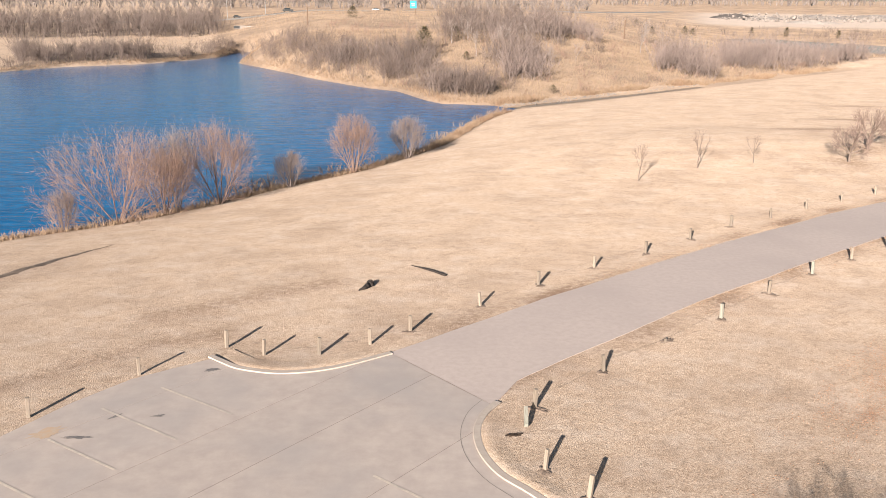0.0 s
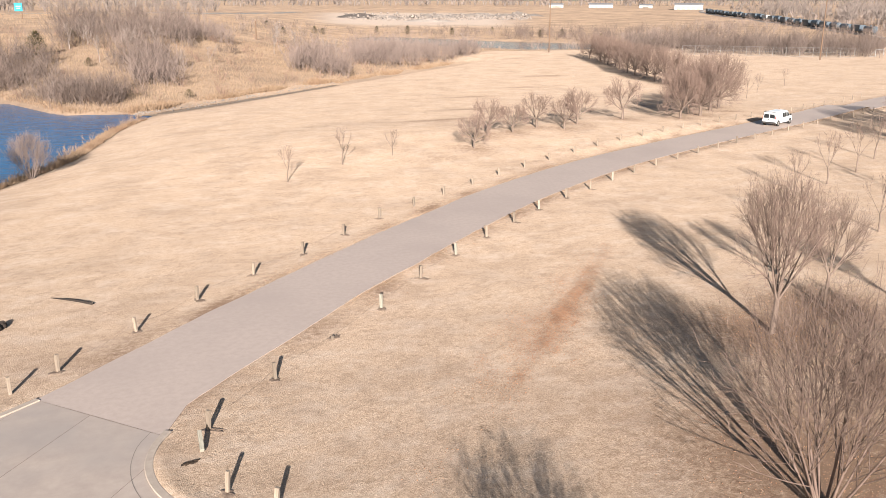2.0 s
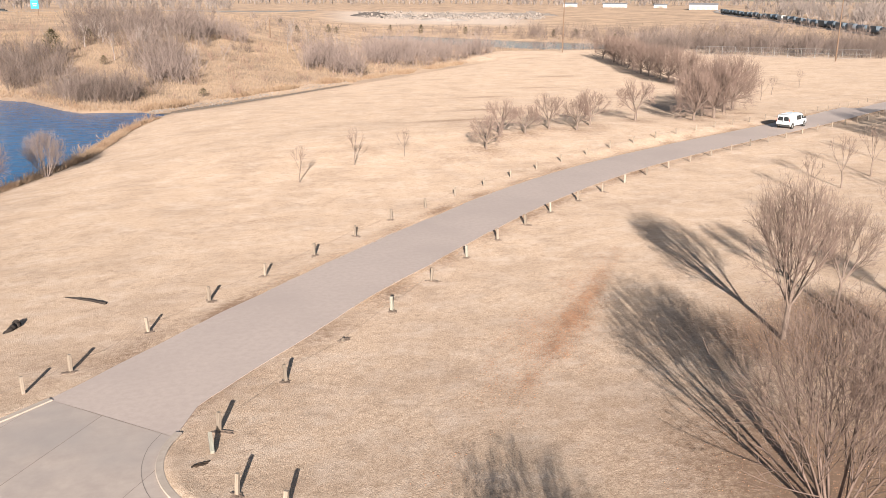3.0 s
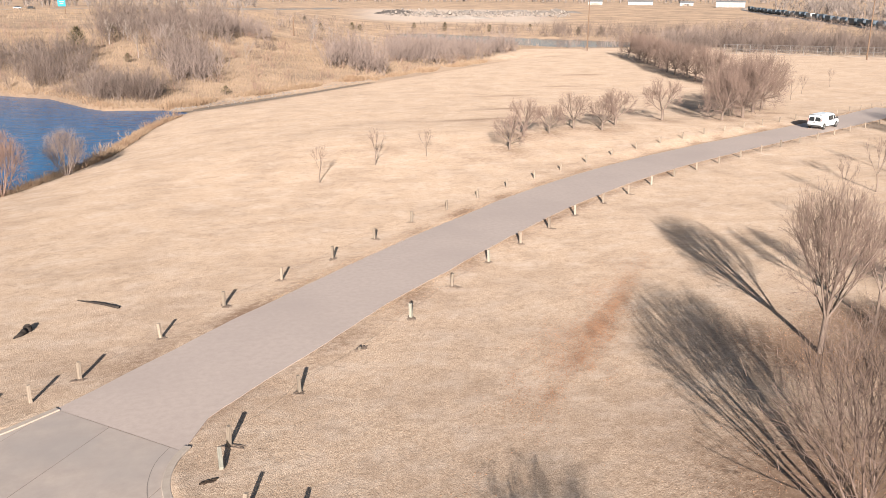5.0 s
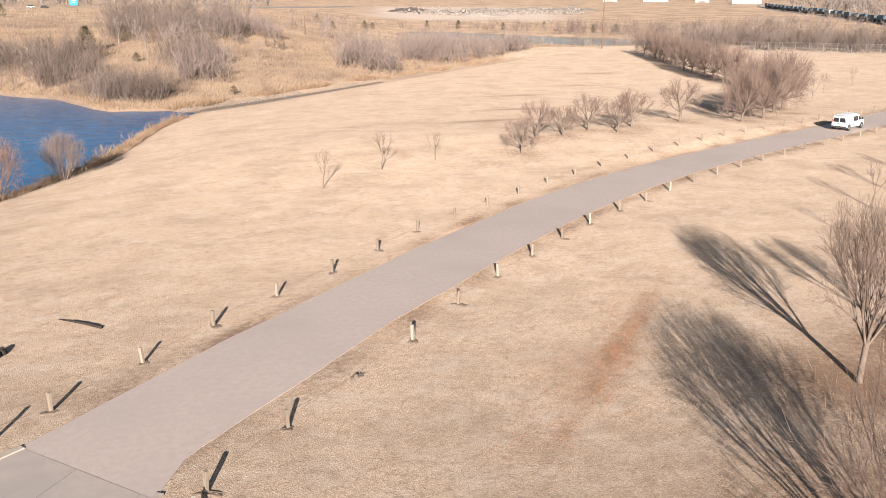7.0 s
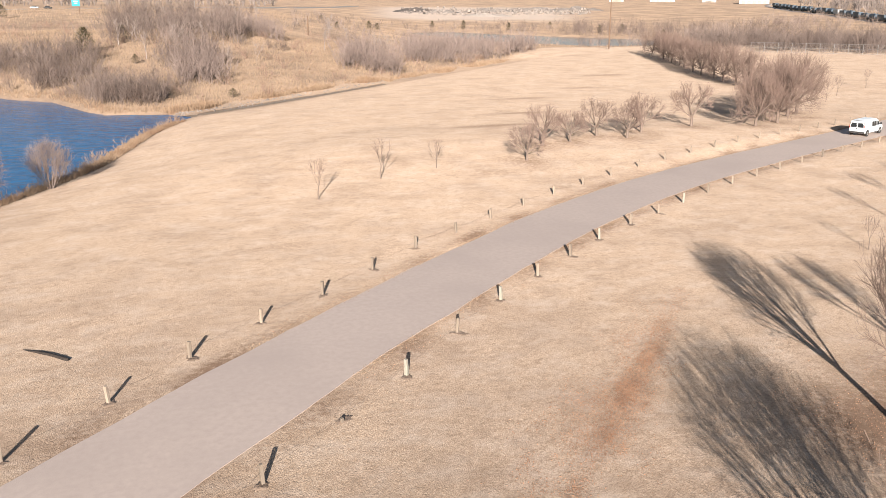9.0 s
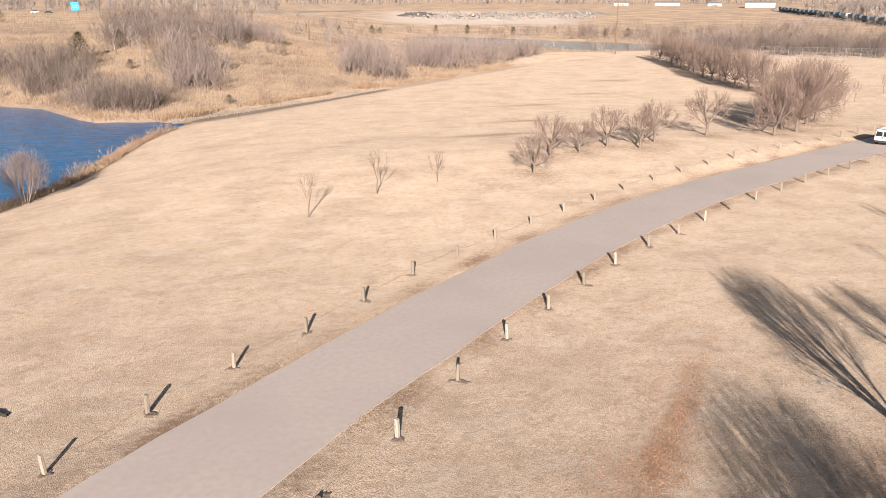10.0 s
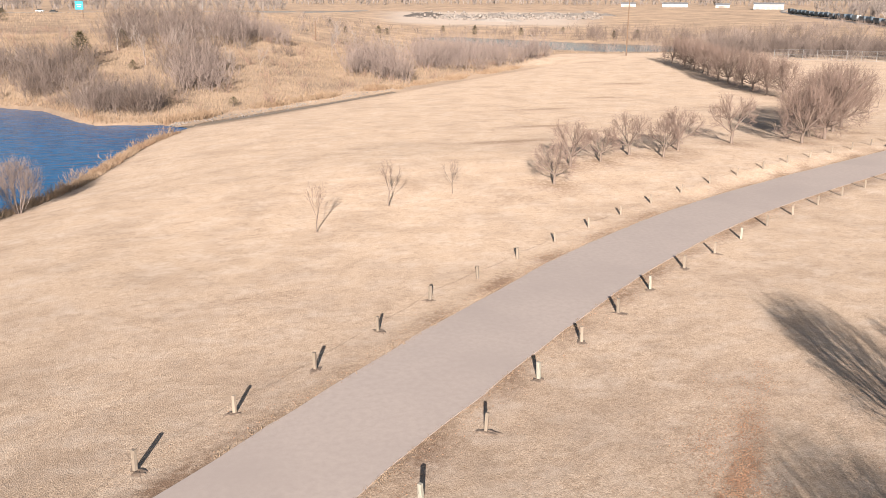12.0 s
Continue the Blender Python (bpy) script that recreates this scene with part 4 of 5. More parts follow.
    mesh_ob("windscreen", ws + [(a - 0.03, b, c - 0.02) for a, b, c in ws], [(0, 1, 3, 2), (6, 7, 5, 4), (0, 4, 5, 1), (2, 3, 7, 6), (0, 2, 6, 4), (1, 5, 7, 3)], GLASS, van, "dark raked windscreen")
    for rib in np.linspace(-0.55, 0.55, 5):
        part("roof_rib", box_bm((3.3, 0.05, 0.014), (2.0, rib, 2.008 - 0.03 * rib * rib), 0.005), VAN_WHITE, van)
    part("beacon", cyl_bm(0.05, 0.04, 0.07, (3.75, 0.3, 2.03), 14), LAMP_AMBER, van, "small amber roof beacon")
    return van


build_van(88.7, 91.5, 23.0)

# ---- bare trees ----


def fan_tree(seed, tall, wide, clear, stems, kids, trunk_r, twigs, twig_len, tilt=(0.15, 0.6), twig_r=0.0045, rise=0.12, leaves=0.0):
    """A leafless tree: limbs fan out above a clear trunk, or from the ground, and fork again and again into straight fine twigs."""
    rng = np.random.RandomState(seed)
    rows = [[], [], []]
    depth = len(kids)

    def turned(d, angle, azimuth):
        side = np.cross(d, (0.31, 0.95, 0.05))
        side /= np.linalg.norm(side)
        other = np.cross(d, side)
        e = d * math.cos(angle) + (side * math.cos(azimuth) + other * math.sin(azimuth)) * math.sin(angle)
        e = e + (0, 0, rise)
        return e / np.linalg.norm(e)

    def grow(p, d, long, r, level):
        n = 4 if level < 2 else 3
        line = [p]
        for k in range(n):
            d = d + rng.normal(0, 0.05, 3) + (0, 0, rise * 0.25)
            d = d / np.linalg.norm(d)
            q = line[-1] + d * long / n
            ra, rb = r * (1 - 0.62 * k / n), r * (1 - 0.62 * (k + 1) / n)
            rows[0 if level == 0 else (1 if level < depth else 2)].append((*line[-1], *q, ra, rb))
            line.append(q)
        line = np.array(line)

        def spot(t):
            k = min(int(t * n), n - 1)
            return line[k] + (line[k + 1] - line[k]) * (t * n - k)

        if level < depth:
            turn = rng.uniform(0, 6.28)
            for k in range(kids[level]):
                t = 0.22 + 0.76 * (k + rng.rand()) / kids[level]
                turn += 2.4
                grow(spot(t), turned(d, rng.uniform(0.32, 0.68), turn), long * rng.uniform(0.5, 0.72) * (1.1 - 0.35 * t), max(r * (1 - 0.6 * t) * 0.58, twig_r * 1.2), level + 1)
        if level >= depth - 1:
            for _ in range(twigs):
                s = spot(rng.uniform(0.15, 1.0))
                e = turned(d, rng.uniform(0.2, 0.7), rng.uniform(0, 6.28))
                t = s + e * twig_len * rng.uniform(0.5, 1.2)
                rows[2].append((*s, *t, twig_r, twig_r * 0.55))
                if rng.rand() < leaves:
                    rows[2].append((*t, *(t + rng.normal(0, 0.05, 3)), 0.028, 0.018))

    reach = (tall - clear) * 0.72
    if clear > 0.5:
        knots = [np.array((0, 0, -0.2)), np.array((*rng.normal(0, 0.03, 2), clear * 0.5)), np.array((*rng.normal(0, 0.05, 2), clear))]
        for a, b, ra, rb in ((knots[0], knots[1], 1.2, 1.05), (knots[1], knots[2], 1.05, 1.0)):
            rows[0].append((*a, *b, trunk_r * ra, trunk_r * rb))
    for k in range(stems):
        a, q = 2.4 * k + rng.uniform(-0.3, 0.3), math.sqrt((k + 0.5) / stems)
        lean = tilt[0] + (tilt[1] - tilt[0]) * q
        d = np.array((math.cos(a) * math.sin(lean), math.sin(a) * math.sin(lean), math.cos(lean)))
        foot = np.array((*knots[2][:2], clear * (1 - 0.12 * rng.rand()))) if clear > 0.5 else np.array((math.cos(a), math.sin(a), 0)) * 0.3 * q - (0, 0, 0.1)
        grow(foot, d, reach * rng.uniform(0.8, 1.05) * (1 - 0.12 * q), trunk_r * (0.62 if clear > 0.5 else 1.0) * rng.uniform(0.7, 1), 0)
    out = [np.array(some) for some in rows]
    tips = out[2][:, 3:6]
    up = (tall - clear) / (np.percentile(tips[:, 2], 90) - clear)
    wider = wide / 2 / np.percentile(np.hypot(tips[:, 0], tips[:, 1]), 84)
    for n, some in enumerate(out):
        some[:, [0, 1, 3, 4]] *= wider
        some[:, [2, 5]] = np.where(some[:, [2, 5]] > clear, clear + (some[:, [2, 5]] - clear) * up, some[:, [2, 5]])
        if n:
            # keep to a rounded, slightly ragged crown
            half = (tall - clear) / 2
            h = (some[:, 5] - clear - half) / half
            q = np.hypot(some[:, 3], some[:, 4]) / (wide / 2)
            out[n] = some[q ** 2 + np.where(h > 0, h, 0.5 * h) ** 2 < rng.normal(1.0, 0.12, len(some)) ** 2]
    return out


def flat_twigs(segs, seed=0):
    """Verts and quads for rows of p0, p1, r0, r1: thin flat strips, each turned its own way."""
    s = np.asarray(segs, float)
    rng = np.random.RandomState(seed)
    d = s[:, 3:6] - s[:, :3]
    u = np.cross(d, rng.normal(size=d.shape))
    u /= np.linalg.norm(u, axis=1, keepdims=True) + 1e-9
    a, b = u * s[:, 6:7] * 1.25, u * s[:, 7:8] * 1.25
    v = np.stack([s[:, :3] - a, s[:, :3] + a, s[:, 3:6] + b, s[:, 3:6] - b], 1).reshape(-1, 3)
    return v, np.arange(len(v)).reshape(-1, 4)


def bush_rows(seed, stems, tall, fan, wide, r=0.035, twigs=9, fine=0.022):
    """A light shrub: bowed stems, each with side twigs and twiglets."""
    rng = random.Random(seed)
    rows = []
    for _ in range(stems):
        a, tilt = rng.uniform(0, 6.283), fan * rng.uniform(0.1, 1.0)
        p = Vector((math.cos(a), math.sin(a), 0)) * wide * rng.uniform(0, 0.5)
        d = Vector((math.cos(a) * math.sin(tilt), math.sin(a) * math.sin(tilt), math.cos(tilt)))
        long = tall * rng.uniform(0.6, 1.05)
        pts = [p]
        for k in range(3):
            d = (d + Vector((rng.gauss(0, 0.12), rng.gauss(0, 0.12), 0.1))).normalized()
            q = p + d * long / 3
            rows.append((*p, *q, r * (1 - 0.28 * k), r * (0.72 - 0.28 * k + 0.1)))
            pts.append(q)
            p = q
        for _ in range(twigs):
            t = rng.uniform(0.7, 3.0)
            k = min(int(t), 2)
            s = pts[k].lerp(pts[k + 1], t - k)
            e = (d + Vector((rng.gauss(0, 0.5), rng.gauss(0, 0.5), rng.uniform(-0.1, 0.5)))).normalized()
            reach = long * rng.uniform(0.18, 0.36)
            q = s + e * reach
            rows.append((*s, *q, fine, fine * 0.7))
            for _ in range(2):
                g = (e + Vector((rng.gauss(0, 0.5), rng.gauss(0, 0.5), rng.uniform(0, 0.4)))).normalized()
                m = s.lerp(q, rng.uniform(0.4, 1))
                w = m + g * reach * rng.uniform(0.4, 0.8)
                rows.append((*m, *w, fine * 0.7, fine * 0.5))
    return np.array(rows)


def tree_thing(name, rows, at, label, category, bark, twig, group="", turn=0.0, sides=6):
    """Trunk and main limbs as one part, all finer wood as the crown."""
    ob = empty(name, at, label, category, group, turn)
    wood, fine, sprigs = rows
    v, f = tubes(wood, sides)
    fast_mesh("trunk", v, f, bark, ob)
    v, f = tubes(fine, 3)
    w, g = flat_twigs(sprigs, 3)
    fast_mesh("crown", np.vstack([v, w]), np.vstack([f, g + len(v)]), twig, ob)
    return ob


def put(x, y):
    return (x, y, ground_at(x, y))


# shade trees beside the road, close by
big_a = fan_tree(11, 8.6, 5.3, 1.9, 9, (7, 6, 5), 0.14, 3, 0.5, (0.06, 0.8), 0.0046, 0.07)
tree_thing("shade_tree", big_a, put(31.7, 31.1), "leafless shade tree with dense upswept twigs on the lawn", "tree", BARK, TWIG, "leafless trees by the road")
big_b = fan_tree(23, 8.0, 8.2, 0.3, 13, (8, 6, 4), 0.068, 3, 0.6, (0.05, 0.6), 0.0046, 0.03)
broad = tree_thing("broad_tree", big_b, put(21.6, 18.2), "broad leafless tree with many upright stems", "tree", TWIG, TWIG, "leafless trees by the road")
mid_c = fan_tree(31, 6.4, 3.9, 1.9, 6, (6, 5, 4), 0.085, 4, 0.42, (0.1, 0.9), 0.0048, 0.05)
tree_c = tree_thing("shade_tree", mid_c, put(37.3, 33.0), "slim leafless young shade tree on the lawn", "tree", BARK, TWIG, "leafless trees by the road")
copy_thing(tree_c, pose(*put(41.0, 29.0), 0, 0, 80)).scale = (0.85,) * 3
copy_thing(tree_c, pose(*put(33.5, 20.5), 0, 0, 200)).scale = (0.9,) * 3
low_d = fan_tree(37, 6.2, 6.4, 0.3, 9, (7, 5, 4), 0.07, 3, 0.5, (0.1, 0.7), 0.0048, 0.05, leaves=0.06)
tree_thing("broad_tree", low_d, put(7.2, 8.6), "low leafless tree with several spread stems and few dry leaves", "tree", BARK, TWIG, "leafless trees by the road")

# rows of small round-headed trees on the mound
SMALL = []
for seed, tall, wide, dense in ((41, 4.2, 4.5, 0), (42, 4.3, 4.2, 0), (43, 4.0, 4.3, 0), (44, 5.0, 5.0, 1), (45, 4.9, 5.3, 1)):
    SMALL.append(fan_tree(seed, tall, wide, 0.95, 10 if dense else 6, (6, 5, 4) if dense else (5, 4, 4), 0.12, 4 if dense else 5, 0.38, (0.1, 1.5 if dense else 1.25), 0.0058 if dense else 0.0062, 0.03, leaves=0.0 if dense else 0.1))
SMALL_OB = [None] * 5
for x, y, s, kind in ROWS + REAR:
    if SMALL_OB[kind] is None:
        ob = tree_thing("small_tree", SMALL[kind], put(x, y), "small leafless round-headed tree in dormant grass", "tree", BARK, ROW_TWIG, "rows of small trees on the field", sides=5)
        SMALL_OB[kind] = ob
        ob.scale = (s,) * 3
    else:
        copy_thing(SMALL_OB[kind], pose(*put(x, y), 0, 0, (x * 37 + y * 11) % 360)).scale = (s,) * 3

# saplings
sap = fan_tree(51, 3.7, 2.3, 1.1, 4, (4, 3), 0.045, 2, 0.36, (0.1, 0.85), 0.008, 0.03)
SAPS = [(18.0, 79.5, 1.1), (25.0, 84.7, 1.1), (31.3, 86.8, 0.85), (64.7, 58.6, 1.45), (72.0, 61.8, 1.45), (58.9, 56.9, 1.1), (54.1, 43.8, 1.3), (66.5, 49.5, 1.4), (80.0, 66.5, 1.4), (50.5, 51.5, 0.7), (118, 128, 1.1), (128, 136, 1.1), (145, 146, 1.1)]
first = None
for x, y, s in SAPS:
    if first is None:
        first = tree_thing("sapling", sap, put(x, y), "thin pale leafless young tree standing in dormant grass", "tree", BARK, TWIG, "young trees on the lawn", sides=5)
    else:
        copy_thing(first, pose(*put(x, y), 0, 0, (x * 31) % 360)).scale = (s,) * 3
for x, y, s in ((94.0, 73.0, 1.5), (103.5, 79.0, 1.7), (113, 84.5, 1.7), (106, 74, 1.5)):
    copy_thing(SMALL_OB[3], pose(*put(x, y), 0, 0, (x * 31) % 360)).scale = (s,) * 3

# willows on the near bank
for n, (x, y, hgt, stems, fan, twig, text) in enumerate([
        (-28.6, 71.2, 8.2, 20, 1.3, RED_TWIG, "wide reddish leafless willow on the lake bank"), (-32.4, 69.0, 3.6, 5, 0.5, LILAC_TWIG, "small thin leafless shrub at the water's edge"), (-25.4, 74.0, 6.4, 10, 0.7, RED_TWIG, "reddish leafless willow among others on the bank"),
        (-25.2, 77.0, 8.2, 7, 0.35, LILAC_TWIG, "pale leafless willow behind the reddish ones"), (-21.6, 78.2, 7.8, 15, 0.7, RED_TWIG, "reddish brown leafless willow on the lake bank"), (-16.2, 85.6, 3.8, 9, 0.6, LILAC_TWIG, "small grey leafless shrub at the water's edge"),
        (-10.6, 93.6, 6.6, 14, 0.55, RED_TWIG, "upright reddish leafless willow on the lake bank"), (-5.0, 102.0, 5.2, 14, 0.6, LILAC_TWIG, "pale grey leafless shrub at the water's edge")]):
    lv = fan_tree(60 + n, hgt, hgt * (0.35 + fan), 0.2, 4 + stems // 2, (7, 6, 4), 0.06, 3, hgt * 0.07, (0.08, 0.4 + 0.75 * fan), 0.0058, 0.02)
    tree_thing("willow_shrub", lv, put(x, y), text, "shrub", twig, twig, "willows on the bank", sides=4)
# ---- thickets, reeds and far woods ----


def at_bearing(deg, r):
    return r * np.sin(np.radians(deg)), r * np.cos(np.radians(deg))


def merged(name, kinds, spots, material, label, category):
    """Many plants as one mass: kinds are segment rows; spots are x, y, turn, scale, kind."""
    v_all, f_all, n = [], [], 0
    cache = [flat_twigs(k, n) for n, k in enumerate(kinds)]
    spots = np.asarray(spots, float)
    zs = height(spots[:, 0], spots[:, 1])
    for (x, y, turn, s, kind), z in zip(spots, zs):
        v, f = cache[int(kind)]
        c, d = math.cos(turn) * s, math.sin(turn) * s
        w = np.stack([v[:, 0] * c - v[:, 1] * d + x, v[:, 0] * d + v[:, 1] * c + y, v[:, 2] * s + z], 1)
        v_all.append(w)
        f_all.append(f + n)
        n += len(v)
    ob = fast_mesh(name, np.vstack(v_all), np.vstack(f_all), material)
    return tagged(ob, label, category, kind="stuff")


BUSH = [bush_rows(200 + n, 7 + n, 3.4 + 0.5 * n, 0.85 - 0.09 * n, 2.4, 0.026, 10 - n, 0.019) for n in range(5)]
LOW = [bush_rows(220 + n, 7, 1.0, 0.8, 0.8, 0.014, 5, 0.01) for n in range(3)]
THIN = [np.vstack([bush_rows(300 + n, 4, 6.0, 0.45, 0.5, 0.05, 10, 0.035) + ([0, 0, 2.2] * 2 + [0, 0]), [(0, 0, -0.3, 0, 0, 2.4, 0.16, 0.11)]]) for n in range(4)]
FAR_TREE = [np.vstack([bush_rows(340 + n, 4, 7.5, 0.6, 1.5, 0.12, 7, 0.09) + ([0, 0, 0.8] * 2 + [0, 0]), [(0, 0, -0.3, 0, 0, 2.4, 0.2, 0.14)]]) for n in range(4)]
FRNG = np.random.RandomState(21)


def scatter(bearings, radii, count, size, kinds, clear=1.5, far_side=True):
    out = []
    while len(out) < count:
        b = FRNG.uniform(*bearings)
        r = math.sqrt(FRNG.uniform(radii[0] ** 2, radii[1] ** 2))
        x, y = at_bearing(b, r)
        if water_gap(np.array([x]), np.array([y]))[0] < clear:
            count -= 0.2
            continue
        if far_side and y < np.interp(x, MID_X, MID_Y) + 2:
            count -= 0.2
            continue
        out.append((x, y, FRNG.uniform(0, 6.28), FRNG.uniform(*size), FRNG.randint(kinds)))
    return out


def along_shore(a, b, count, deep, size, kinds):
    """Plants in a band behind a stretch of the lake's outline."""
    line = spline(LAKE[a:b], 0.5)
    out = []
    for _ in range(count):
        k = FRNG.randint(1, len(line) - 1)
        d = line[k] - line[k - 1]
        s = np.array((d[1], -d[0])) / np.linalg.norm(d)
        x, y = line[k] + s * FRNG.uniform(*deep)
        if water_gap(np.array([x]), np.array([y]))[0] > 0.4:
            out.append((x, y, FRNG.uniform(0, 6.28), FRNG.uniform(*size), FRNG.randint(kinds)))
    return out


merged("thicket", BUSH, scatter((-0.6, 7.4), (252, 345), 190, (0.6, 1.8), 5) + scatter((2.6, 5.6), (205, 236), 40, (0.7, 1.5), 5) + scatter((8.6, 10), (246, 256), 5, (0.6, 0.9), 5), GREY_TWIG, "dense grey leafless thicket on the grassy hill", "thicket")
merged("thicket", BUSH, scatter((3.4, 6.4), (192, 226), 46, (0.8, 1.5), 5) + scatter((7.0, 9.8), (272, 325), 34, (0.7, 1.3), 5) + scatter((2.5, 7.4), (240, 300), 34, (0.8, 1.7), 5), LILAC_TWIG, "pale lilac-grey leafless shrubs below the thicket", "thicket")
merged("thicket", THIN, scatter((-1.2, 8.5), (215, 340), 16, (0.6, 0.95), 4) + scatter((12, 26), (235, 330), 12, (0.6, 0.9), 4), PALE_TWIG, "slender pale leafless trees among the shrubs", "thicket")
merged("scrub", LOW, scatter((-8, 26), (175, 330), 300, (0.8, 2.4), 3), RED_TWIG, "low brown shrubs in the wild grass", "scrub")
merged("scrub", LOW, scatter((10, 50), (330, 640), 280, (1.6, 4.2), 3), GREY_TWIG, "low shrubs dotting the far meadows", "scrub")
merged("thicket", BUSH, scatter((-1.7, 2.7), (172, 187), 60, (0.7, 1.15), 5, 3) + scatter((-9, -1), (200, 240), 85, (0.8, 1.3), 5, 4), GREY_TWIG, "grey leafless scrub along the far lake bank", "thicket")
merged("thicket", BUSH, along_shore(15, 21, 240, (1.2, 20), (0.45, 1.05), 5), BRUSH_TWIG, "grey leafless scrub along the lake's peninsula", "thicket")
merged("thicket", BUSH, scatter((13.2, 17.1), (228, 262), 60, (0.6, 1.7), 5) + scatter((17.4, 25.8), (262, 335), 210, (0.5, 1.6), 5), LILAC_TWIG, "grey leafless scrub beyond the field", "thicket")
merged("thicket", BUSH, scatter((-26.5, -15.5), (274, 300), 150, (0.8, 1.3), 5, 2), GREY_TWIG, "leafless scrub on the lake's far bank", "thicket")
merged("thicket", BUSH, scatter((35.0, 50), (332, 400), 380, (0.8, 1.7), 5, 1.5, False), GREY_TWIG, "leafless scrub behind the fence", "thicket")
merged("woods", THIN, scatter((-32, -14.5), (400, 520), 380, (0.8, 1.35), 4) + scatter((-0.5, 8), (255, 340), 26, (0.8, 1.1), 4), GREY_TWIG, "leafless trees beyond the lake", "woods")
merged("thicket", BUSH, scatter((-33, -14.5), (395, 470), 200, (1.2, 2.2), 5), GREY_TWIG, "leafless undergrowth at the edge of the woods", "thicket")
merged("woods", FAR_TREE, scatter((-36, 9), (900, 1250), 480, (1.3, 2.2), 4) + scatter((9, 58), (1500, 1900), 480, (2.0, 3.2), 4), WOOD_TWIG, "distant leafless woods on the horizon", "woods")
RAIL_A, RAIL_B = np.array((352.0, 300.0)), np.array((610.0, 730.0))
behind = []
for _ in range(430):
    t, off = FRNG.uniform(-0.35, 1.05), FRNG.uniform(14, 150)
    step = (RAIL_B - RAIL_A) / np.linalg.norm(RAIL_B - RAIL_A)
    behind.append((*(RAIL_A + (RAIL_B - RAIL_A) * t + np.array((step[1], -step[0])) * off), FRNG.uniform(0, 6.28), FRNG.uniform(1.0, 1.8), FRNG.randint(4)))
merged("woods", FAR_TREE, behind, WOOD_TWIG, "leafless woods behind the railway", "woods")
merged("thicket", BUSH, scatter((22, 42), (380, 600), 130, (0.5, 1.4), 5, 2) + scatter((28, 36), (420, 560), 60, (0.8, 1.7), 5, 2), BRUSH_TWIG, "brown leafless shrubs dotting the golden far meadow", "thicket")
merged("thicket", BUSH, scatter((10, 34), (330, 620), 90, (0.4, 0.9), 5, 2) + scatter((36, 52), (430, 640), 90, (0.6, 1.7), 5, 2) + scatter((29, 40), (370, 470), 70, (0.7, 1.4), 5, 4), HAZED_TWIG, "scattered leafless shrubs in the far meadows", "thicket")


def blades(name, spots, tall, wide, per, material, label, category):
    """Upright grass blades in tufts, all in one mesh."""
    s = np.asarray(spots, float)
    n = len(s)
    z = height(s[:, 0], s[:, 1])
    rng = np.random.RandomState(len(s))
    v, f = [], []
    for k in range(per):
        a = rng.uniform(0, 6.283, n)
        h = s[:, 3] * tall * rng.uniform(0.6, 1.1, n)
        lean = rng.uniform(0.05, 0.5, n) * h
        b = np.stack([s[:, 0] + rng.normal(0, wide, n), s[:, 1] + rng.normal(0, wide, n), z - 0.05], 1)
        side = np.stack([-np.sin(a), np.cos(a), 0 * a], 1) * (wide * 0.5 * s[:, 3])[:, None]
        la = rng.uniform(0, 6.283, n)
        tip = b + np.stack([np.cos(la) * lean, np.sin(la) * lean, h], 1)
        base = len(v) * 3 * n
        v.append(np.stack([b - side, b + side, tip], 1).reshape(-1, 3))
        f.append(base + np.arange(3 * n).reshape(-1, 3))
    ob = fast_mesh(name, np.vstack(v), np.vstack(f), material)
    return tagged(ob, label, category, kind="stuff")


def fill(count, bearings, radii, size, clear=0.6):
    b = FRNG.uniform(*bearings, count)
    r = np.sqrt(FRNG.uniform(radii[0] ** 2, radii[1] ** 2, count))
    x, y = at_bearing(b, r)
    ok = (water_gap(x, y) > clear) & (y > np.interp(x, MID_X, MID_Y) + 2)
    return np.stack([x, y, 0 * x, FRNG.uniform(*size, count)], 1)[ok]


blades("tall_grass", fill(62000, (-12, 27), (160, 300), (0.4, 1.0)), 1.0, 0.09, 2, STRAW, "tall golden wild grass covering the hill", "grass")
blades("tall_grass", fill(30000, (-20, 50), (300, 640), (0.5, 1.1)), 1.1, 0.16, 2, STRAW, "tall golden wild grass in the far meadows", "grass")


def lawn_spots(count, bearings, radii, size):
    """Tufts on the mown side, clear of road, lot and water."""
    b = FRNG.uniform(*bearings, count)
    r = FRNG.uniform(*radii, count)
    x, y = at_bearing(b, r)
    ok = (water_gap(x, y) > 1.5) & (road_gap(x, y) > 0.1) & (outside(LOT, x, y) > 0.3) & (y < np.interp(x, MID_X, MID_Y) - 4)
    return np.stack([x, y, 0 * x, FRNG.uniform(*size, count)], 1)[ok]


def verge_spots(count):
    k = FRNG.randint(32, 170, count)
    side = FRNG.choice([-1, 1], count)
    p = ROAD_LINE[k] + (ROAD_LINE[k + 1] - ROAD_LINE[k]) * FRNG.rand(count, 1) + ROAD_SIDE[k] * (side * (ROAD_HALF + np.abs(FRNG.normal(0.02, 0.28, count)) - 0.11))[:, None]
    return np.stack([p[:, 0], p[:, 1], 0 * p[:, 0], FRNG.uniform(0.5, 1.2, count)], 1)


blades("lawn_tufts", lawn_spots(48000, (-42, 62), (18, 120), (0.5, 1.3)), 0.07, 0.045, 3, BLADE, "short dormant tufts all over the lawn", "grass")
blades("verge_grass", verge_spots(15000), 0.12, 0.05, 3, STRAW, "ragged dry grass along the road's edges", "grass")


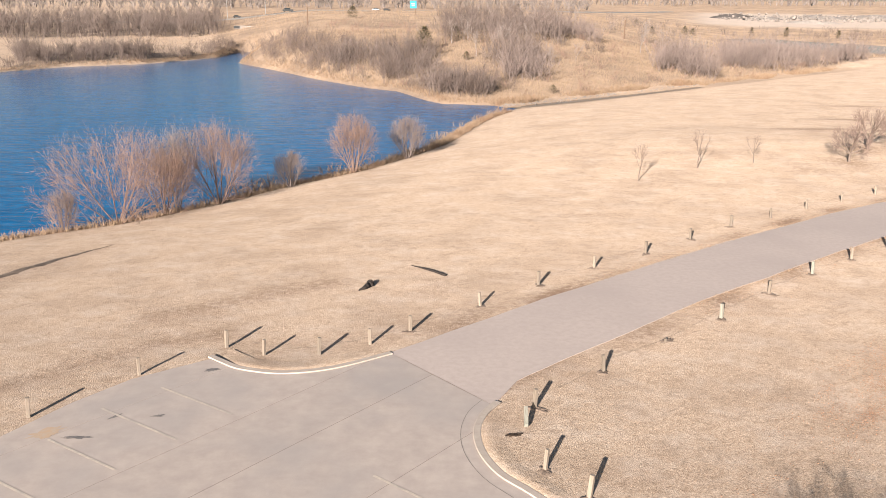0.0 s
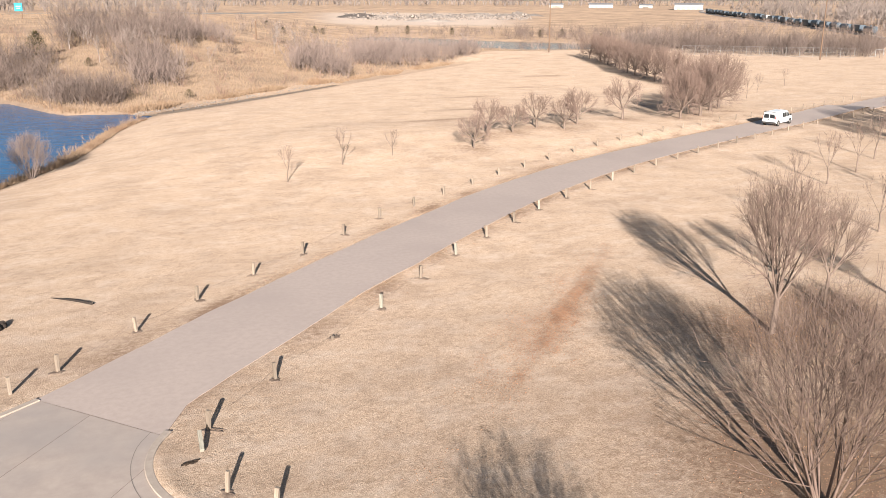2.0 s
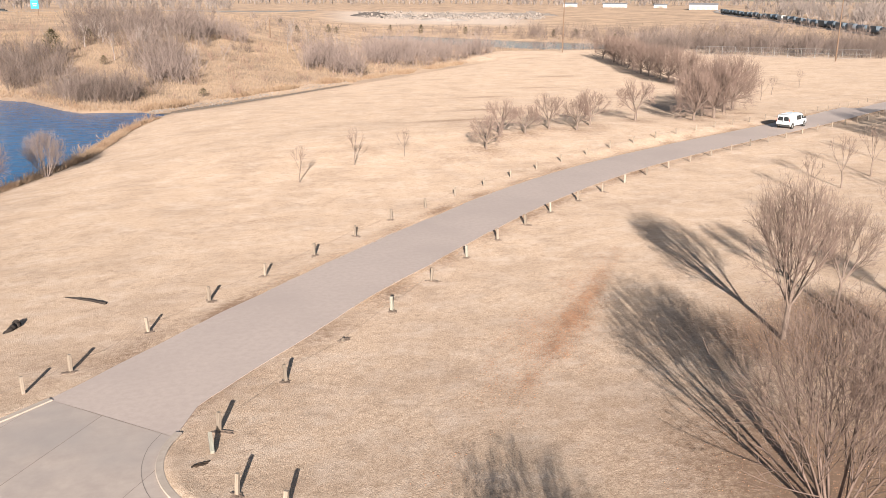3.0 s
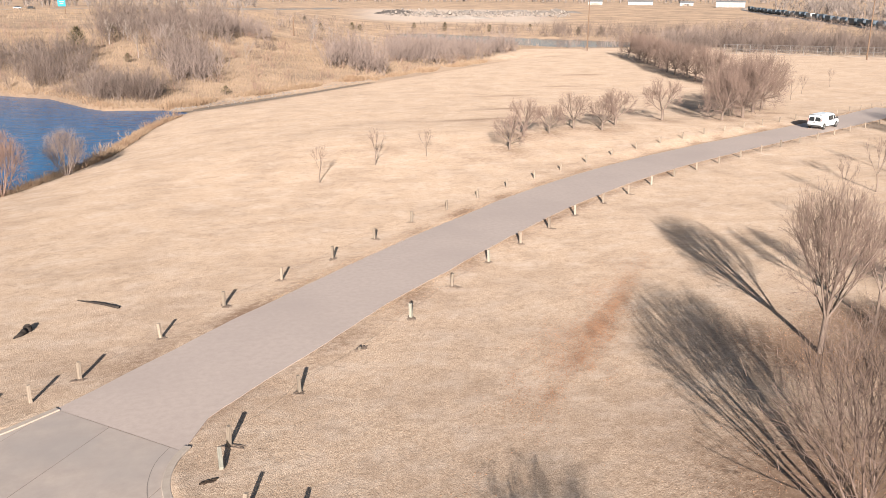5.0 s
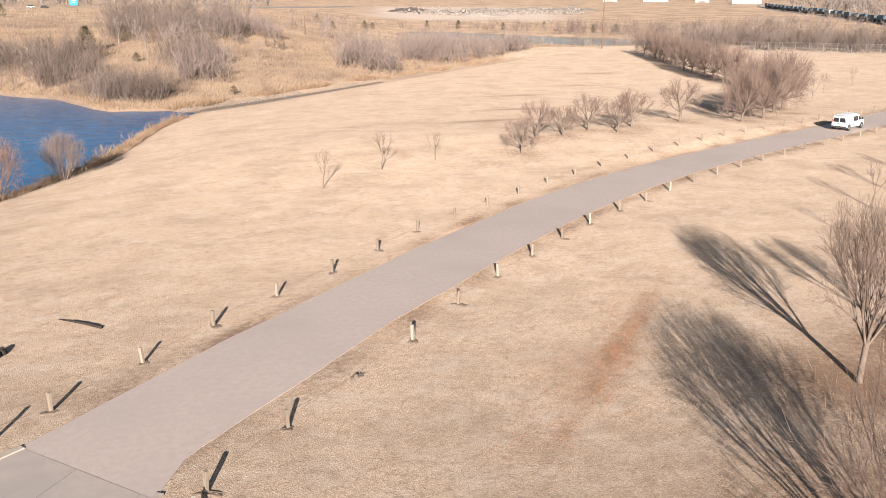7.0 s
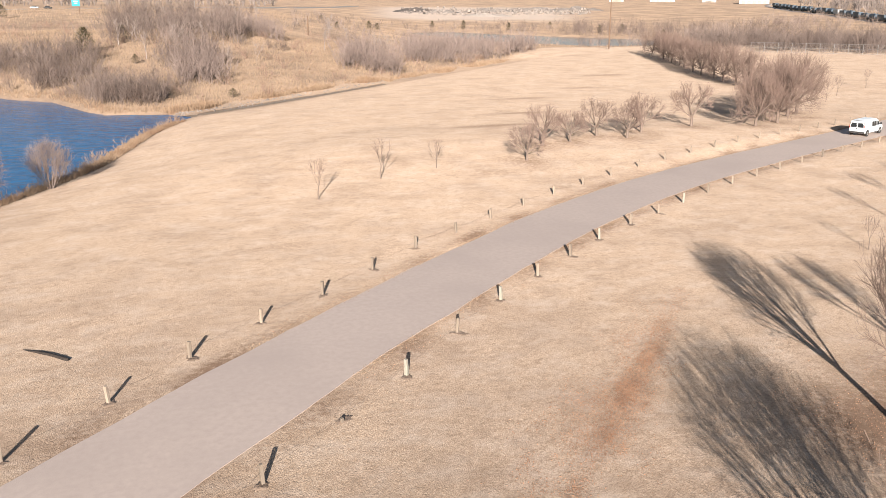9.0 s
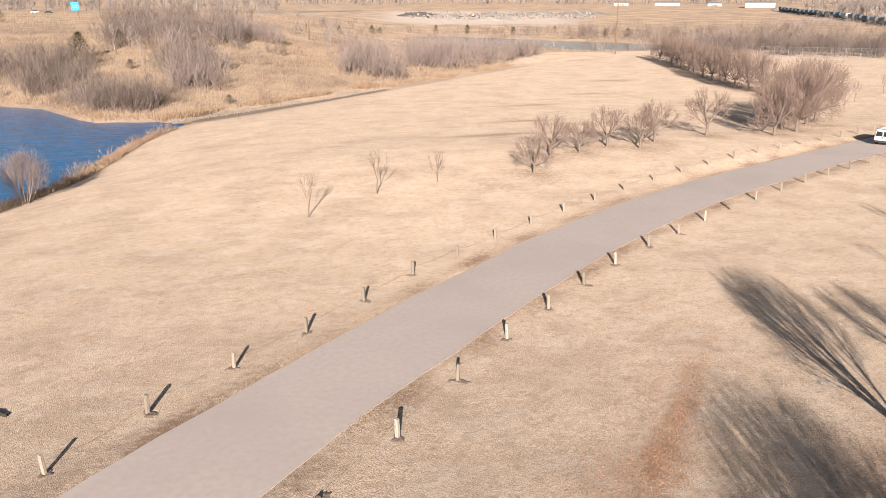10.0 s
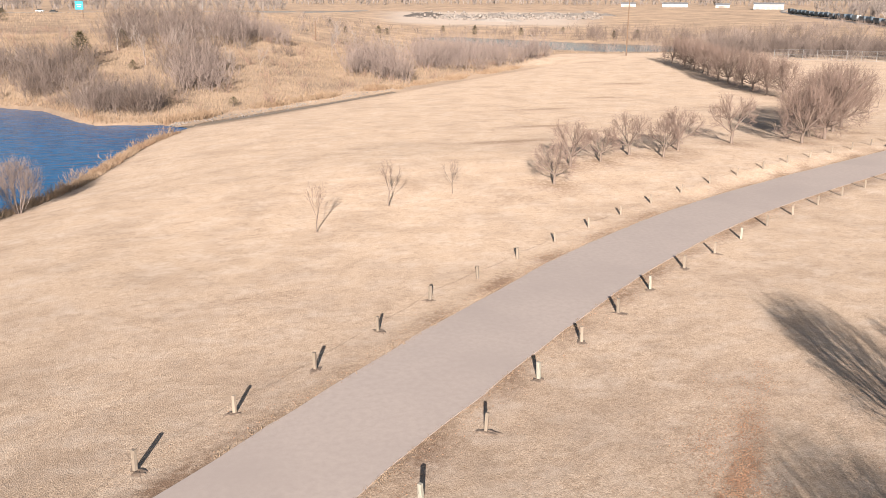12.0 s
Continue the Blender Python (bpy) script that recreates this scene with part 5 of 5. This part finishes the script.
def bank_spots(a, b, count, gap, size):
    line = spline(LAKE[a:b], 0.3)
    k = FRNG.randint(1, len(line) - 1, count)
    d = line[k] - line[k - 1]
    d /= np.linalg.norm(d, axis=1, keepdims=True) + 1e-9
    p = line[k] + np.stack([d[:, 1], -d[:, 0]], 1) * FRNG.uniform(*gap, count)[:, None]
    s = np.stack([p[:, 0], p[:, 1], 0 * p[:, 0], FRNG.uniform(*size, count)], 1)
    return s[water_gap(p[:, 0], p[:, 1]) > -0.2]


blades("bank_grass", bank_spots(1, 12, 9000, (-0.4, 2.6), (0.4, 1.15)), 0.65, 0.06, 3, REED, "rough brown grass along the water's edge", "grass")
blades("bank_grass", bank_spots(13, 25, 4500, (0.2, 3.5), (0.4, 1.0)), 0.8, 0.09, 3, REED, "rough straw grass along the far bank", "grass")
merged("thicket", BUSH, along_shore(22, 28, 190, (0.3, 7), (0.35, 0.95), 5), BRUSH_TWIG, "brown leafless brush along the lake's far shore", "thicket")
blades("bank_grass", bank_spots(22, 29, 3500, (-0.3, 3.5), (0.4, 1.0)), 0.8, 0.12, 3, REED, "rough brown grass along the lake's far shore", "grass")
merged("bank_scrub", LOW, along_shore(3, 12, 130, (0.2, 2.0), (0.5, 1.5), 3), REED, "low straw-coloured scrub along the near bank", "scrub")

# dry leaves blown into a band across the lawn, and by the bollards
def leaf_litter():
    n = 17000
    spot = FRNG.randint(0, 150, n)
    mid_t, mid_w, wide = FRNG.normal(0, 5.6, 150), np.where(FRNG.rand(150) < 0.6, FRNG.normal(0.1, 0.28, 150), FRNG.normal(-0.5, 1.1, 150)), FRNG.uniform(0.2, 1.0, 150)
    t, w = mid_t[spot] + FRNG.normal(0, 1.6, n) * wide[spot], mid_w[spot] + FRNG.normal(0, 0.55, n) * wide[spot]
    x, y = 22.9 + t * 0.69 + w * 0.72, 37.6 + t * 0.72 - w * 0.69
    m = 3500
    k = FRNG.randint(32, 100, m)
    side = FRNG.choice([-1, 1], m)
    p = ROAD_LINE[k] + (ROAD_LINE[k + 1] - ROAD_LINE[k]) * FRNG.rand(m, 1) + ROAD_SIDE[k] * (side * (ROAD_HALF + np.abs(FRNG.normal(0.5, 0.9, m))))[:, None]
    q = np.array([(31.7, 31.1), (23.0, 19.5), (37.3, 33.0), (33.5, 22.5)])[FRNG.randint(0, 4, 9000)] + FRNG.normal(0, 2.6, (9000, 2))
    x, y = np.r_[x, p[:, 0], q[:, 0]], np.r_[y, p[:, 1], q[:, 1]]
    z = height(x, y) + 0.02
    a, s = FRNG.uniform(0, 6.28, len(x)), FRNG.uniform(0.016, 0.038, len(x))
    ca, sa = np.cos(a) * s, np.sin(a) * s
    tilt = FRNG.uniform(-0.5, 0.5, (2, len(x))) * s
    corners = [np.stack([x + ca, y + sa, z + tilt[0]], 1), np.stack([x - sa * 0.7, y + ca * 0.7, z + tilt[1]], 1), np.stack([x - ca, y - sa, z - tilt[0] * 0.2 + 0.01], 1), np.stack([x + sa * 0.7, y - ca * 0.7, z - tilt[1] * 0.2 + 0.01], 1)]
    v = np.stack(corners, 1).reshape(-1, 3)
    ob = fast_mesh("leaf_litter", v, np.arange(len(v)).reshape(-1, 4), LEAF)
    return tagged(ob, "dry brown leaves drifted across the lawn", "leaves", kind="stuff")


leaf_litter()

# ---- cedars ----


def cedar(name, x, y, tall, wide, seed, label):
    """A small cedar: a trunk in a ragged cone of short green sprays."""
    rng = np.random.RandomState(seed)
    ob = empty(name, put(x, y), label, "tree", "cedars in the wild grass")
    v, f = tubes([(0, 0, -0.1, 0, 0, tall * 0.9, 0.09, 0.02)], 6)
    fast_mesh("trunk", v, f, BARK, ob)
    n = 700
    h = rng.uniform(0.06, 1, n) ** 0.8
    r = wide / 2 * np.sin(np.pi * (0.22 + 0.76 * h)) ** 0.8 * rng.uniform(0.45, 1.15, n)
    a = rng.uniform(0, 6.283, n)
    c = np.stack([np.cos(a) * r, np.sin(a) * r, h * tall], 1)
    s = rng.uniform(0.12, 0.26, n) * tall / 3
    out = np.stack([np.cos(a), np.sin(a), rng.uniform(0.2, 1.0, n)], 1) * s[:, None]
    w = np.stack([-np.sin(a), np.cos(a), rng.uniform(-0.4, 0.4, n)], 1) * s[:, None] * 0.6
    v = np.stack([c - w, c + w * 0.6, c + out * 1.5, c - out * 0.3 + w * 0.2], 1).reshape(-1, 3)
    fast_mesh("crown", v, np.arange(len(v)).reshape(-1, 4), CEDAR, ob)
    return ob


for n, (b, r, tall, wide) in enumerate([(1.17, 223, 2.3, 1.9), (-2.6, 246, 2.2, 3.0), (6.9, 181, 1.9, 2.0), (-1.6, 238, 6.6, 5.4), (0.4, 268, 4.0, 4.0), (15.0, 470, 4.2, 3.2), (15.5, 478, 3.4, 3.0), (21.0, 560, 5.5, 3.2), (23.9, 545, 4.5, 3.2), (29.6, 520, 4.0, 2.6),
                                     (31.0, 520, 5.0, 3.6), (19.0, 590, 4.0, 3.0), (26.5, 600, 3.6, 3.0), (33.5, 470, 4.0, 3.0), (36.0, 450, 3.5, 3.0), (13.0, 420, 3.0, 2.4), (-6.2, 380, 5.0, 4.5), (12.0, 500, 3.0, 2.5)]):
    cedar("cedar", *at_bearing(b, r), tall, wide, 400 + n, "small dark olive cedar in tall dry grass")

# ---- poles, sign, fence ----


def utility_pole(x, y, tall, label, arms=True):
    ob = empty("utility_pole", put(x, y), label, "utility pole")
    v, f = tubes([(0, 0, -0.5, 0, 0, tall * 0.5, 0.24, 0.2), (0, 0, tall * 0.5, 0, 0, tall, 0.2, 0.15)], 10)
    fast_mesh("shaft", v, f, POLE, ob)
    if arms:
        part("crossarm", box_bm((2.6, 0.12, 0.14), (0, 0.15, tall - 0.8)), POLE, ob)
        for k in (-1.1, 0, 1.1):
            part("insulator", cyl_bm(0.06, 0.04, 0.2, (k, 0.15, tall - 0.62), 8), STEEL, ob, "small grey insulator")
    return ob


utility_pole(*at_bearing(30.2, 330), 21, "tall brown wooden utility pole beyond the field")
utility_pole(226.4, 213.6, 22, "tall brown wooden utility pole by the fence")
utility_pole(*at_bearing(11.3, 318), 6.5, "short brown wooden pole on the grassy hill", False)


def road_sign(x, y):
    ob = empty("highway_sign", put(x, y), "cyan roadside panel on a dark post", "sign", turn=0)
    part("post", cyl_bm(0.16, 0.16, 6.0, (1.2, 0, 3.0), 10), POLE, ob)
    part("panel", box_bm((3.2, 0.15, 3.5), (0, -0.2, 5.0), 0.04), CYAN, ob, "bright cyan panel")
    part("panel_bar", box_bm((1.9, 0.05, 0.4), (0, -0.3, 5.3)), WHITE, ob, "white lettering bar")
    part("panel_bar", box_bm((1.4, 0.05, 0.35), (0, -0.3, 4.5)), WHITE, ob, "white lettering bar")
    return ob


road_sign(*at_bearing(-2.3, 425))


def chain_fence(a, b, tall=3.2):
    a, b = np.array(a, float), np.array(b, float)
    n = int(np.linalg.norm(b - a) / 4.2)
    ob = empty("chain_link_fence", put(*a), "tall galvanised chain-link fence at the field's edge", "fence")
    origin = np.array(put(*a))
    spots = [a + (b - a) * k / n for k in range(n + 1)]
    zs = height([s[0] for s in spots], [s[1] for s in spots])
    me = None
    for s, z in zip(spots, zs):
        p = part("post", cyl_bm(0.06, 0.06, tall, (0, 0, tall / 2), 8), GALV, ob) if me is None else new("post", me)
        me = me or p.data
        p.parent = ob
        p.location = Vector((*s, z)) - Vector(origin)
    rails, wires = [], []
    for (p, z), (q, w) in zip(zip(spots, zs), zip(spots[1:], zs[1:])):
        for h in (tall, tall * 0.5, 0.12):
            rails.append((*(np.r_[p, z + h] - origin), *(np.r_[q, w + h] - origin), 0.03, 0.03))
        for k in np.linspace(0, 1, 13)[:-1]:
            for slant in (-0.5, 0.5):
                c = p + (q - p) * k
                e = p + (q - p) * (k + slant)
                wires.append((*(np.r_[c, z + 0.1] - origin), *(np.r_[e, z + tall] - origin), 0.006, 0.006))
    v, f = tubes(rails, 4)
    fast_mesh("rail", v, f, GALV, ob)
    v, f = tubes(wires, 3)
    tagged(fast_mesh("mesh_wire", v, f, GALV, ob), kind="stuff")
    return ob


chain_fence((204.0, 255.5), (246.7, 218.2))

# ---- railway, highway, rubble, buildings on the horizon ----


def wagon_meshes():
    tank = cyl_bm(1.5, 1.5, 13.5, (0, 0, 2.75), 14, Matrix.Rotation(radians(90), 4, 'Y'))
    bmesh.ops.bevel(tank, geom=[e for e in tank.edges if e.calc_face_angle(0) > 1.2], offset=0.4, segments=2, affect='EDGES')
    return tank


def freight_wagon(at, turn, kind, paint=TRAIN, text="dark freight wagon standing in a long train"):
    ob = empty("freight_wagon", at, text, "wagon", "wagons of the train", turn)
    if kind:
        part("tank", wagon_meshes(), TRAIN, ob)
        part("dome", cyl_bm(0.5, 0.45, 0.5, (0, 0, 4.35), 10), TRAIN, ob)
    else:
        part("box", box_bm((13.8, 2.9, 2.9), (0, 0, 2.7), 0.12), paint, ob)
    part("underframe", box_bm((14.4, 2.2, 0.3), (0, 0, 1.1)), BLACK, ob)
    for k in (-5, 5):
        part("bogie", box_bm((2.6, 2.0, 0.8), (k, 0, 0.55), 0.1), BLACK, ob)
    return ob


train_turn = math.degrees(math.atan2(*(RAIL_B - RAIL_A)[::-1]))
pair = [None, None]
for n in range(27):
    p = RAIL_A + (RAIL_B - RAIL_A) * (n + 0.5) / 27
    kind = int(n % 5 not in (1, 4))
    spot = (*p, ground_at(*p) + 0.35)
    if n == 12:
        freight_wagon(spot, train_turn, 0, WHITE, "pale grey box wagon standing in a long train")
    elif pair[kind] is None:
        pair[kind] = freight_wagon(spot, train_turn, kind)
    else:
        copy_thing(pair[kind], pose(*spot, 0, 0, train_turn))


def strip_on_land(name, points, w, lift, material, label, category):
    line = spline(points, 6.0)
    d = np.gradient(line, axis=0)
    d /= np.linalg.norm(d, axis=1, keepdims=True)
    s = np.stack([d[:, 1], -d[:, 0]], 1)
    rows = np.stack([line + s * k * w for k in (-0.7, -0.5, 0.5, 0.7)], 1).reshape(-1, 2)
    z = np.repeat(height(line[:, 0], line[:, 1]), 4) + np.tile([-1.2, lift, lift, -1.2], len(line))
    i = (np.arange(len(line) - 1)[:, None] * 4 + np.arange(3)[None]).ravel()
    ob = fast_mesh(name, np.hstack([rows, z[:, None]]), np.stack([i, i + 1, i + 5, i + 4], 1), material)
    return tagged(ob, label, category, kind="structure")


strip_on_land("rail_bed", [tuple(RAIL_A - (RAIL_B - RAIL_A) * 0.3), tuple(RAIL_A), tuple(RAIL_B), tuple(RAIL_B * 1.2)], 5, 0.35, GRAVEL, "gravel bed under the train", "railway")
strip_on_land("highway", [tuple(at_bearing(b, r)) for b, r in ((-40, 600), (-25, 560), (-15, 545), (-8, 560), (0, 640), (8, 800), (14, 1000))], 13, 0.5, ASPHALT, "grey highway crossing the far hillside", "road")

DITCH_LINE = np.array([(12, 161.6), (22, 170.3), (37.5, 184.6), (61, 207.5)])
strip_on_land("ditch_bed", [tuple(p) for p in DITCH_LINE], 2.6, 0.06, DITCH_WATER, "brown shallow water standing in the drainage ditch", "water")


def ditch_bank():
    """Ragged straw clumps and pale stones on the far side of the ditch."""
    line = spline([tuple(p) for p in DITCH_LINE] + [(87, 233.7), (122, 267.2)], 0.5)
    d = np.gradient(line, axis=0)
    d /= np.linalg.norm(d, axis=1, keepdims=True)
    side = np.stack([-d[:, 1], d[:, 0]], 1)
    rng = np.random.RandomState(91)
    k = rng.randint(0, len(line), 13000)
    clump = 0.5 + 0.5 * np.sin(k * 0.13) * np.sin(k * 0.031 + 1)
    p = line[k] + side[k] * (np.where(k < 140, 2.6, 0.4) + 2.2 * (1 - clump) + np.abs(rng.normal(0, 1.7, len(k))))[:, None]
    keep = rng.rand(len(k)) < 0.25 + 0.75 * clump
    spots = np.stack([p[:, 0], p[:, 1], 0 * k, rng.uniform(0.35, 1.0, len(k)) * (0.5 + clump)], 1)[keep]
    blades("bank_grass", spots, 0.9, 0.1, 3, REED, "ragged straw grass along the ditch's far bank", "grass")
    cube = np.array([(x, y, z) for x in (-1, 1) for y in (-1, 1) for z in (-1, 1)], float)
    quads = np.array([(0, 1, 3, 2), (4, 6, 7, 5), (0, 4, 5, 1), (2, 3, 7, 6), (0, 2, 6, 4), (1, 5, 7, 3)])
    v_all, f_all = [], []
    for n in range(380):
        k = int(140 * rng.rand() ** 1.6)
        x, y = line[k] + side[k] * rng.normal(2.3, 0.55)
        s = rng.uniform(0.04, 0.16)
        c = cube * rng.uniform(0.5, 1, 3) * s * (1.4, 1.4, 0.6) + rng.uniform(-0.25, 0.25, (8, 3)) * s
        v_all.append(c @ np.array(Euler((0, 0, rng.uniform(0, 3))).to_matrix()) + (x, y, ground_at(x, y) + s * 0.25))
        f_all.append(quads + 8 * n)
    tagged(fast_mesh("bank_stones", np.vstack(v_all), np.vstack(f_all), ROCK, flat=True), "pale stones and wrack on the muddy bank", "stones", kind="stuff")


ditch_bank()


def heap(name, b, r, rx, ry, tall, material, label, seed):
    """An uneven heap, steep and lumpy."""
    cx, cy = at_bearing(b, r)
    rng = np.random.RandomState(seed)
    n = 26
    gx, gy = np.meshgrid(np.linspace(-1, 1, n), np.linspace(-1, 1, n))
    q = np.hypot(gx, gy)
    z = tall * np.clip(1 - q, 0, 1) ** 0.7 * (0.7 + 0.3 * waves(gx * 10, gy * 10, 7, seed)) + rng.uniform(-0.25, 0.25, gx.shape) * tall * 0.25 * (q < 0.95)
    t = -math.radians(b)
    x = cx + gx * rx * math.cos(t) - gy * ry * math.sin(t)
    y = cy + gx * rx * math.sin(t) + gy * ry * math.cos(t)
    v = np.stack([x.ravel(), y.ravel(), height(x.ravel(), y.ravel()) + z.ravel() - 0.3], 1)
    i = (np.arange(n - 1)[:, None] * n + np.arange(n - 1)[None]).ravel()
    return tagged(fast_mesh(name, v, np.stack([i, i + 1, i + n + 1, i + n], 1), material), label, "rubble heap", kind="stuff")


heap("concrete_heap", 17.9, 840, 22, 14, 6.5, DARK_ROCK, "dark heap of demolition rubble", 1)
heap("concrete_heap", 19.6, 830, 18, 12, 4.5, ROCK, "pale heap of broken concrete", 2)
heap("concrete_heap", 22.6, 850, 26, 12, 5.0, ROCK, "pale heap of broken concrete", 3)
heap("concrete_heap", 25.2, 870, 34, 14, 6.0, ROCK, "pale heap of broken concrete", 4)
heap("gravel_heap", 22.4, 760, 24, 10, 3.6, GRAVEL, "smooth grey gravel heap", 5)
heap("concrete_heap", 28.0, 900, 30, 14, 5.0, ROCK, "pale heap of broken concrete", 6)


def boulders():
    v_all, f_all, n = [], [], 0
    cube = np.array([(x, y, z) for x in (-1, 1) for y in (-1, 1) for z in (-1, 1)], float)
    quads = np.array([(0, 1, 3, 2), (4, 6, 7, 5), (0, 4, 5, 1), (2, 3, 7, 6), (0, 2, 6, 4), (1, 5, 7, 3)])
    rng = np.random.RandomState(77)
    for _ in range(560):
        x, y = at_bearing(rng.uniform(17, 29), rng.uniform(790, 900))
        s = rng.uniform(0.35, 1.25)
        c = cube * rng.uniform(0.5, 1, 3) * s + rng.uniform(-0.2, 0.2, (8, 3)) * s
        c = c @ np.array(Euler(rng.uniform(0, 3, 3)).to_matrix()) + (x, y, ground_at(x, y) + s * 0.4 + rng.uniform(0, 2.5) * (rng.rand() < 0.4))
        v_all.append(c)
        f_all.append(quads + n)
        n += 8
    return tagged(fast_mesh("rubble", np.vstack(v_all), np.vstack(f_all), ROCK, flat=True), "scattered broken concrete blocks", "rubble", kind="stuff")


boulders()


def warehouse(b, r, wide, deep, tall, turn):
    ob = empty("warehouse", put(*at_bearing(b, r)), "long low white metal warehouse on the horizon", "building", "far warehouses", turn)
    part("wall", box_bm((wide, deep, tall), (0, 0, tall / 2)), WHITE, ob)
    bm = bmesh.new()
    v = [bm.verts.new(c) for c in ((-wide / 2 - 0.5, -deep / 2 - 0.5, tall), (wide / 2 + 0.5, -deep / 2 - 0.5, tall), (wide / 2 + 0.5, 0, tall + 2), (-wide / 2 - 0.5, 0, tall + 2), (wide / 2 + 0.5, deep / 2 + 0.5, tall), (-wide / 2 - 0.5, deep / 2 + 0.5, tall))]
    for q in ((0, 1, 2, 3), (3, 2, 4, 5)):
        bm.faces.new([v[k] for k in q])
    bm.faces.new((v[0], v[3], v[5]))
    bm.faces.new((v[1], v[4], v[2]))
    part("roof", bm, GALV, ob, "grey metal roof")
    for k in np.linspace(-wide / 2 + 5, wide / 2 - 5, 5):
        part("door", box_bm((4, 0.3, tall * 0.6), (k, -deep / 2, tall * 0.3)), GRAVEL, ob, "grey roller door")
    return ob


for b, r, w, d, t in ((30.6, 1320, 20, 22, 4.5), (33.4, 1300, 34, 26, 4.5), (36.2, 1280, 18, 22, 4.0), (38.8, 1150, 34, 24, 6.0)):
    warehouse(b, r, w, d, t, -b)

# ---- along the highway ----


def far_car(b, r, turn, paint, label, tall=1.5, long=4.6):
    ob = empty("car", put(*at_bearing(b, r)), label, "car", "cars on the highway", turn)
    ob.location.z += 0.5
    part("body", box_bm((long, 1.85, tall * 0.45), (0, 0, tall * 0.42), 0.12), paint, ob)
    part("cabin", box_bm((long * 0.55, 1.65, tall * 0.4), (-long * 0.05, 0, tall * 0.82), 0.15), GLASS, ob, "dark glazed cabin")
    for sx in (-0.3, 0.3):
        for sy in (-0.85, 0.85):
            part("wheel", cyl_bm(0.33, 0.33, 0.22, (sx * long, sy, 0.33), 14, Matrix.Rotation(radians(90), 4, 'X')), RUBBER, ob, "black tyre")
    return ob


def lamp_pole(b, r, tall, turn):
    ob = empty("street_lamp", put(*at_bearing(b, r)), "tall grey steel street lamp beside the highway", "street lamp", "street lamps by the highway", turn)
    v, f = tubes([(0, 0, -0.4, 0, 0, tall, 0.2, 0.12), (0, 0, tall, 2.2, 0, tall + 0.3, 0.09, 0.07)], 8)
    fast_mesh("pole", v, f, GALV, ob)
    part("lamp_head", box_bm((0.9, 0.4, 0.18), (2.5, 0, tall + 0.3), 0.05), GALV, ob)
    return ob


def culvert(b, r):
    ob = empty("culvert", put(*at_bearing(b, r)), "pale concrete culvert with a dark opening in the slope", "culvert", turn=-b)
    part("headwall", box_bm((5.0, 0.6, 1.5), (0, 0, 0.7), 0.05), ROCK, ob)
    part("opening", box_bm((2.6, 0.2, 1.1), (-1.4, -0.26, 0.75)), BLACK, ob, "dark opening")
    part("wing_wall", box_bm((4.5, 0.5, 1.2), (4.2, -0.9, 0.6), 0.05, Matrix.Rotation(radians(-22), 4, 'Z')), ROCK, ob)
    return ob

far_car(-13.5, 547, 12, BLACK, "dark car driving on the grey highway")
far_car(-10.3, 553, 8, BLACK, "large dark truck on the grey highway", 2.4, 6.5)
far_car(-4.0, 598, -20, BLACK, "dark car on the highway beyond the hill")
far_car(-4.7, 592, -20, VAN_WHITE, "white car on the highway beyond the hill")
lamp_pole(-14.07, 562, 13, 180)
lamp_pole(-11.7, 570, 13, 180)
lamp_pole(4.2, 735, 12, 160)
utility_pole(*at_bearing(-9.1, 336), 6.5, "short brown wooden pole in the straw slope", False)
culvert(-13.36, 405)


def soccer_goal(x, y, turn):
    ob = empty("soccer_goal", put(x, y), "white tubular soccer goal standing on the field", "soccer goal", turn=turn)
    for k in (-3.6, 3.6):
        part("post", cyl_bm(0.09, 0.09, 2.45, (k, 0, 1.22), 10), WHITE, ob)
        v, f = tubes([(k, 0, 2.4, k, 1.9, 0.05, 0.05, 0.05)], 6)
        fast_mesh("back_stay", v, f, WHITE, ob)
    part("crossbar", cyl_bm(0.09, 0.09, 7.38, (0, 0, 2.45), 10, Matrix.Rotation(radians(90), 4, 'Y')), WHITE, ob)
    part("ground_bar", cyl_bm(0.05, 0.05, 7.2, (0, 1.9, 0.06), 8, Matrix.Rotation(radians(90), 4, 'Y')), WHITE, ob)
    return ob


soccer_goal(260.9, 220.2, 20)
# a pale bare tree in front of the big cedar
merged("scrub", THIN, [(*at_bearing(-1.5, 240), 0.4, 0.8, 1)], PALE_TWIG, "pale slender leafless tree before a dark cedar", "tree")
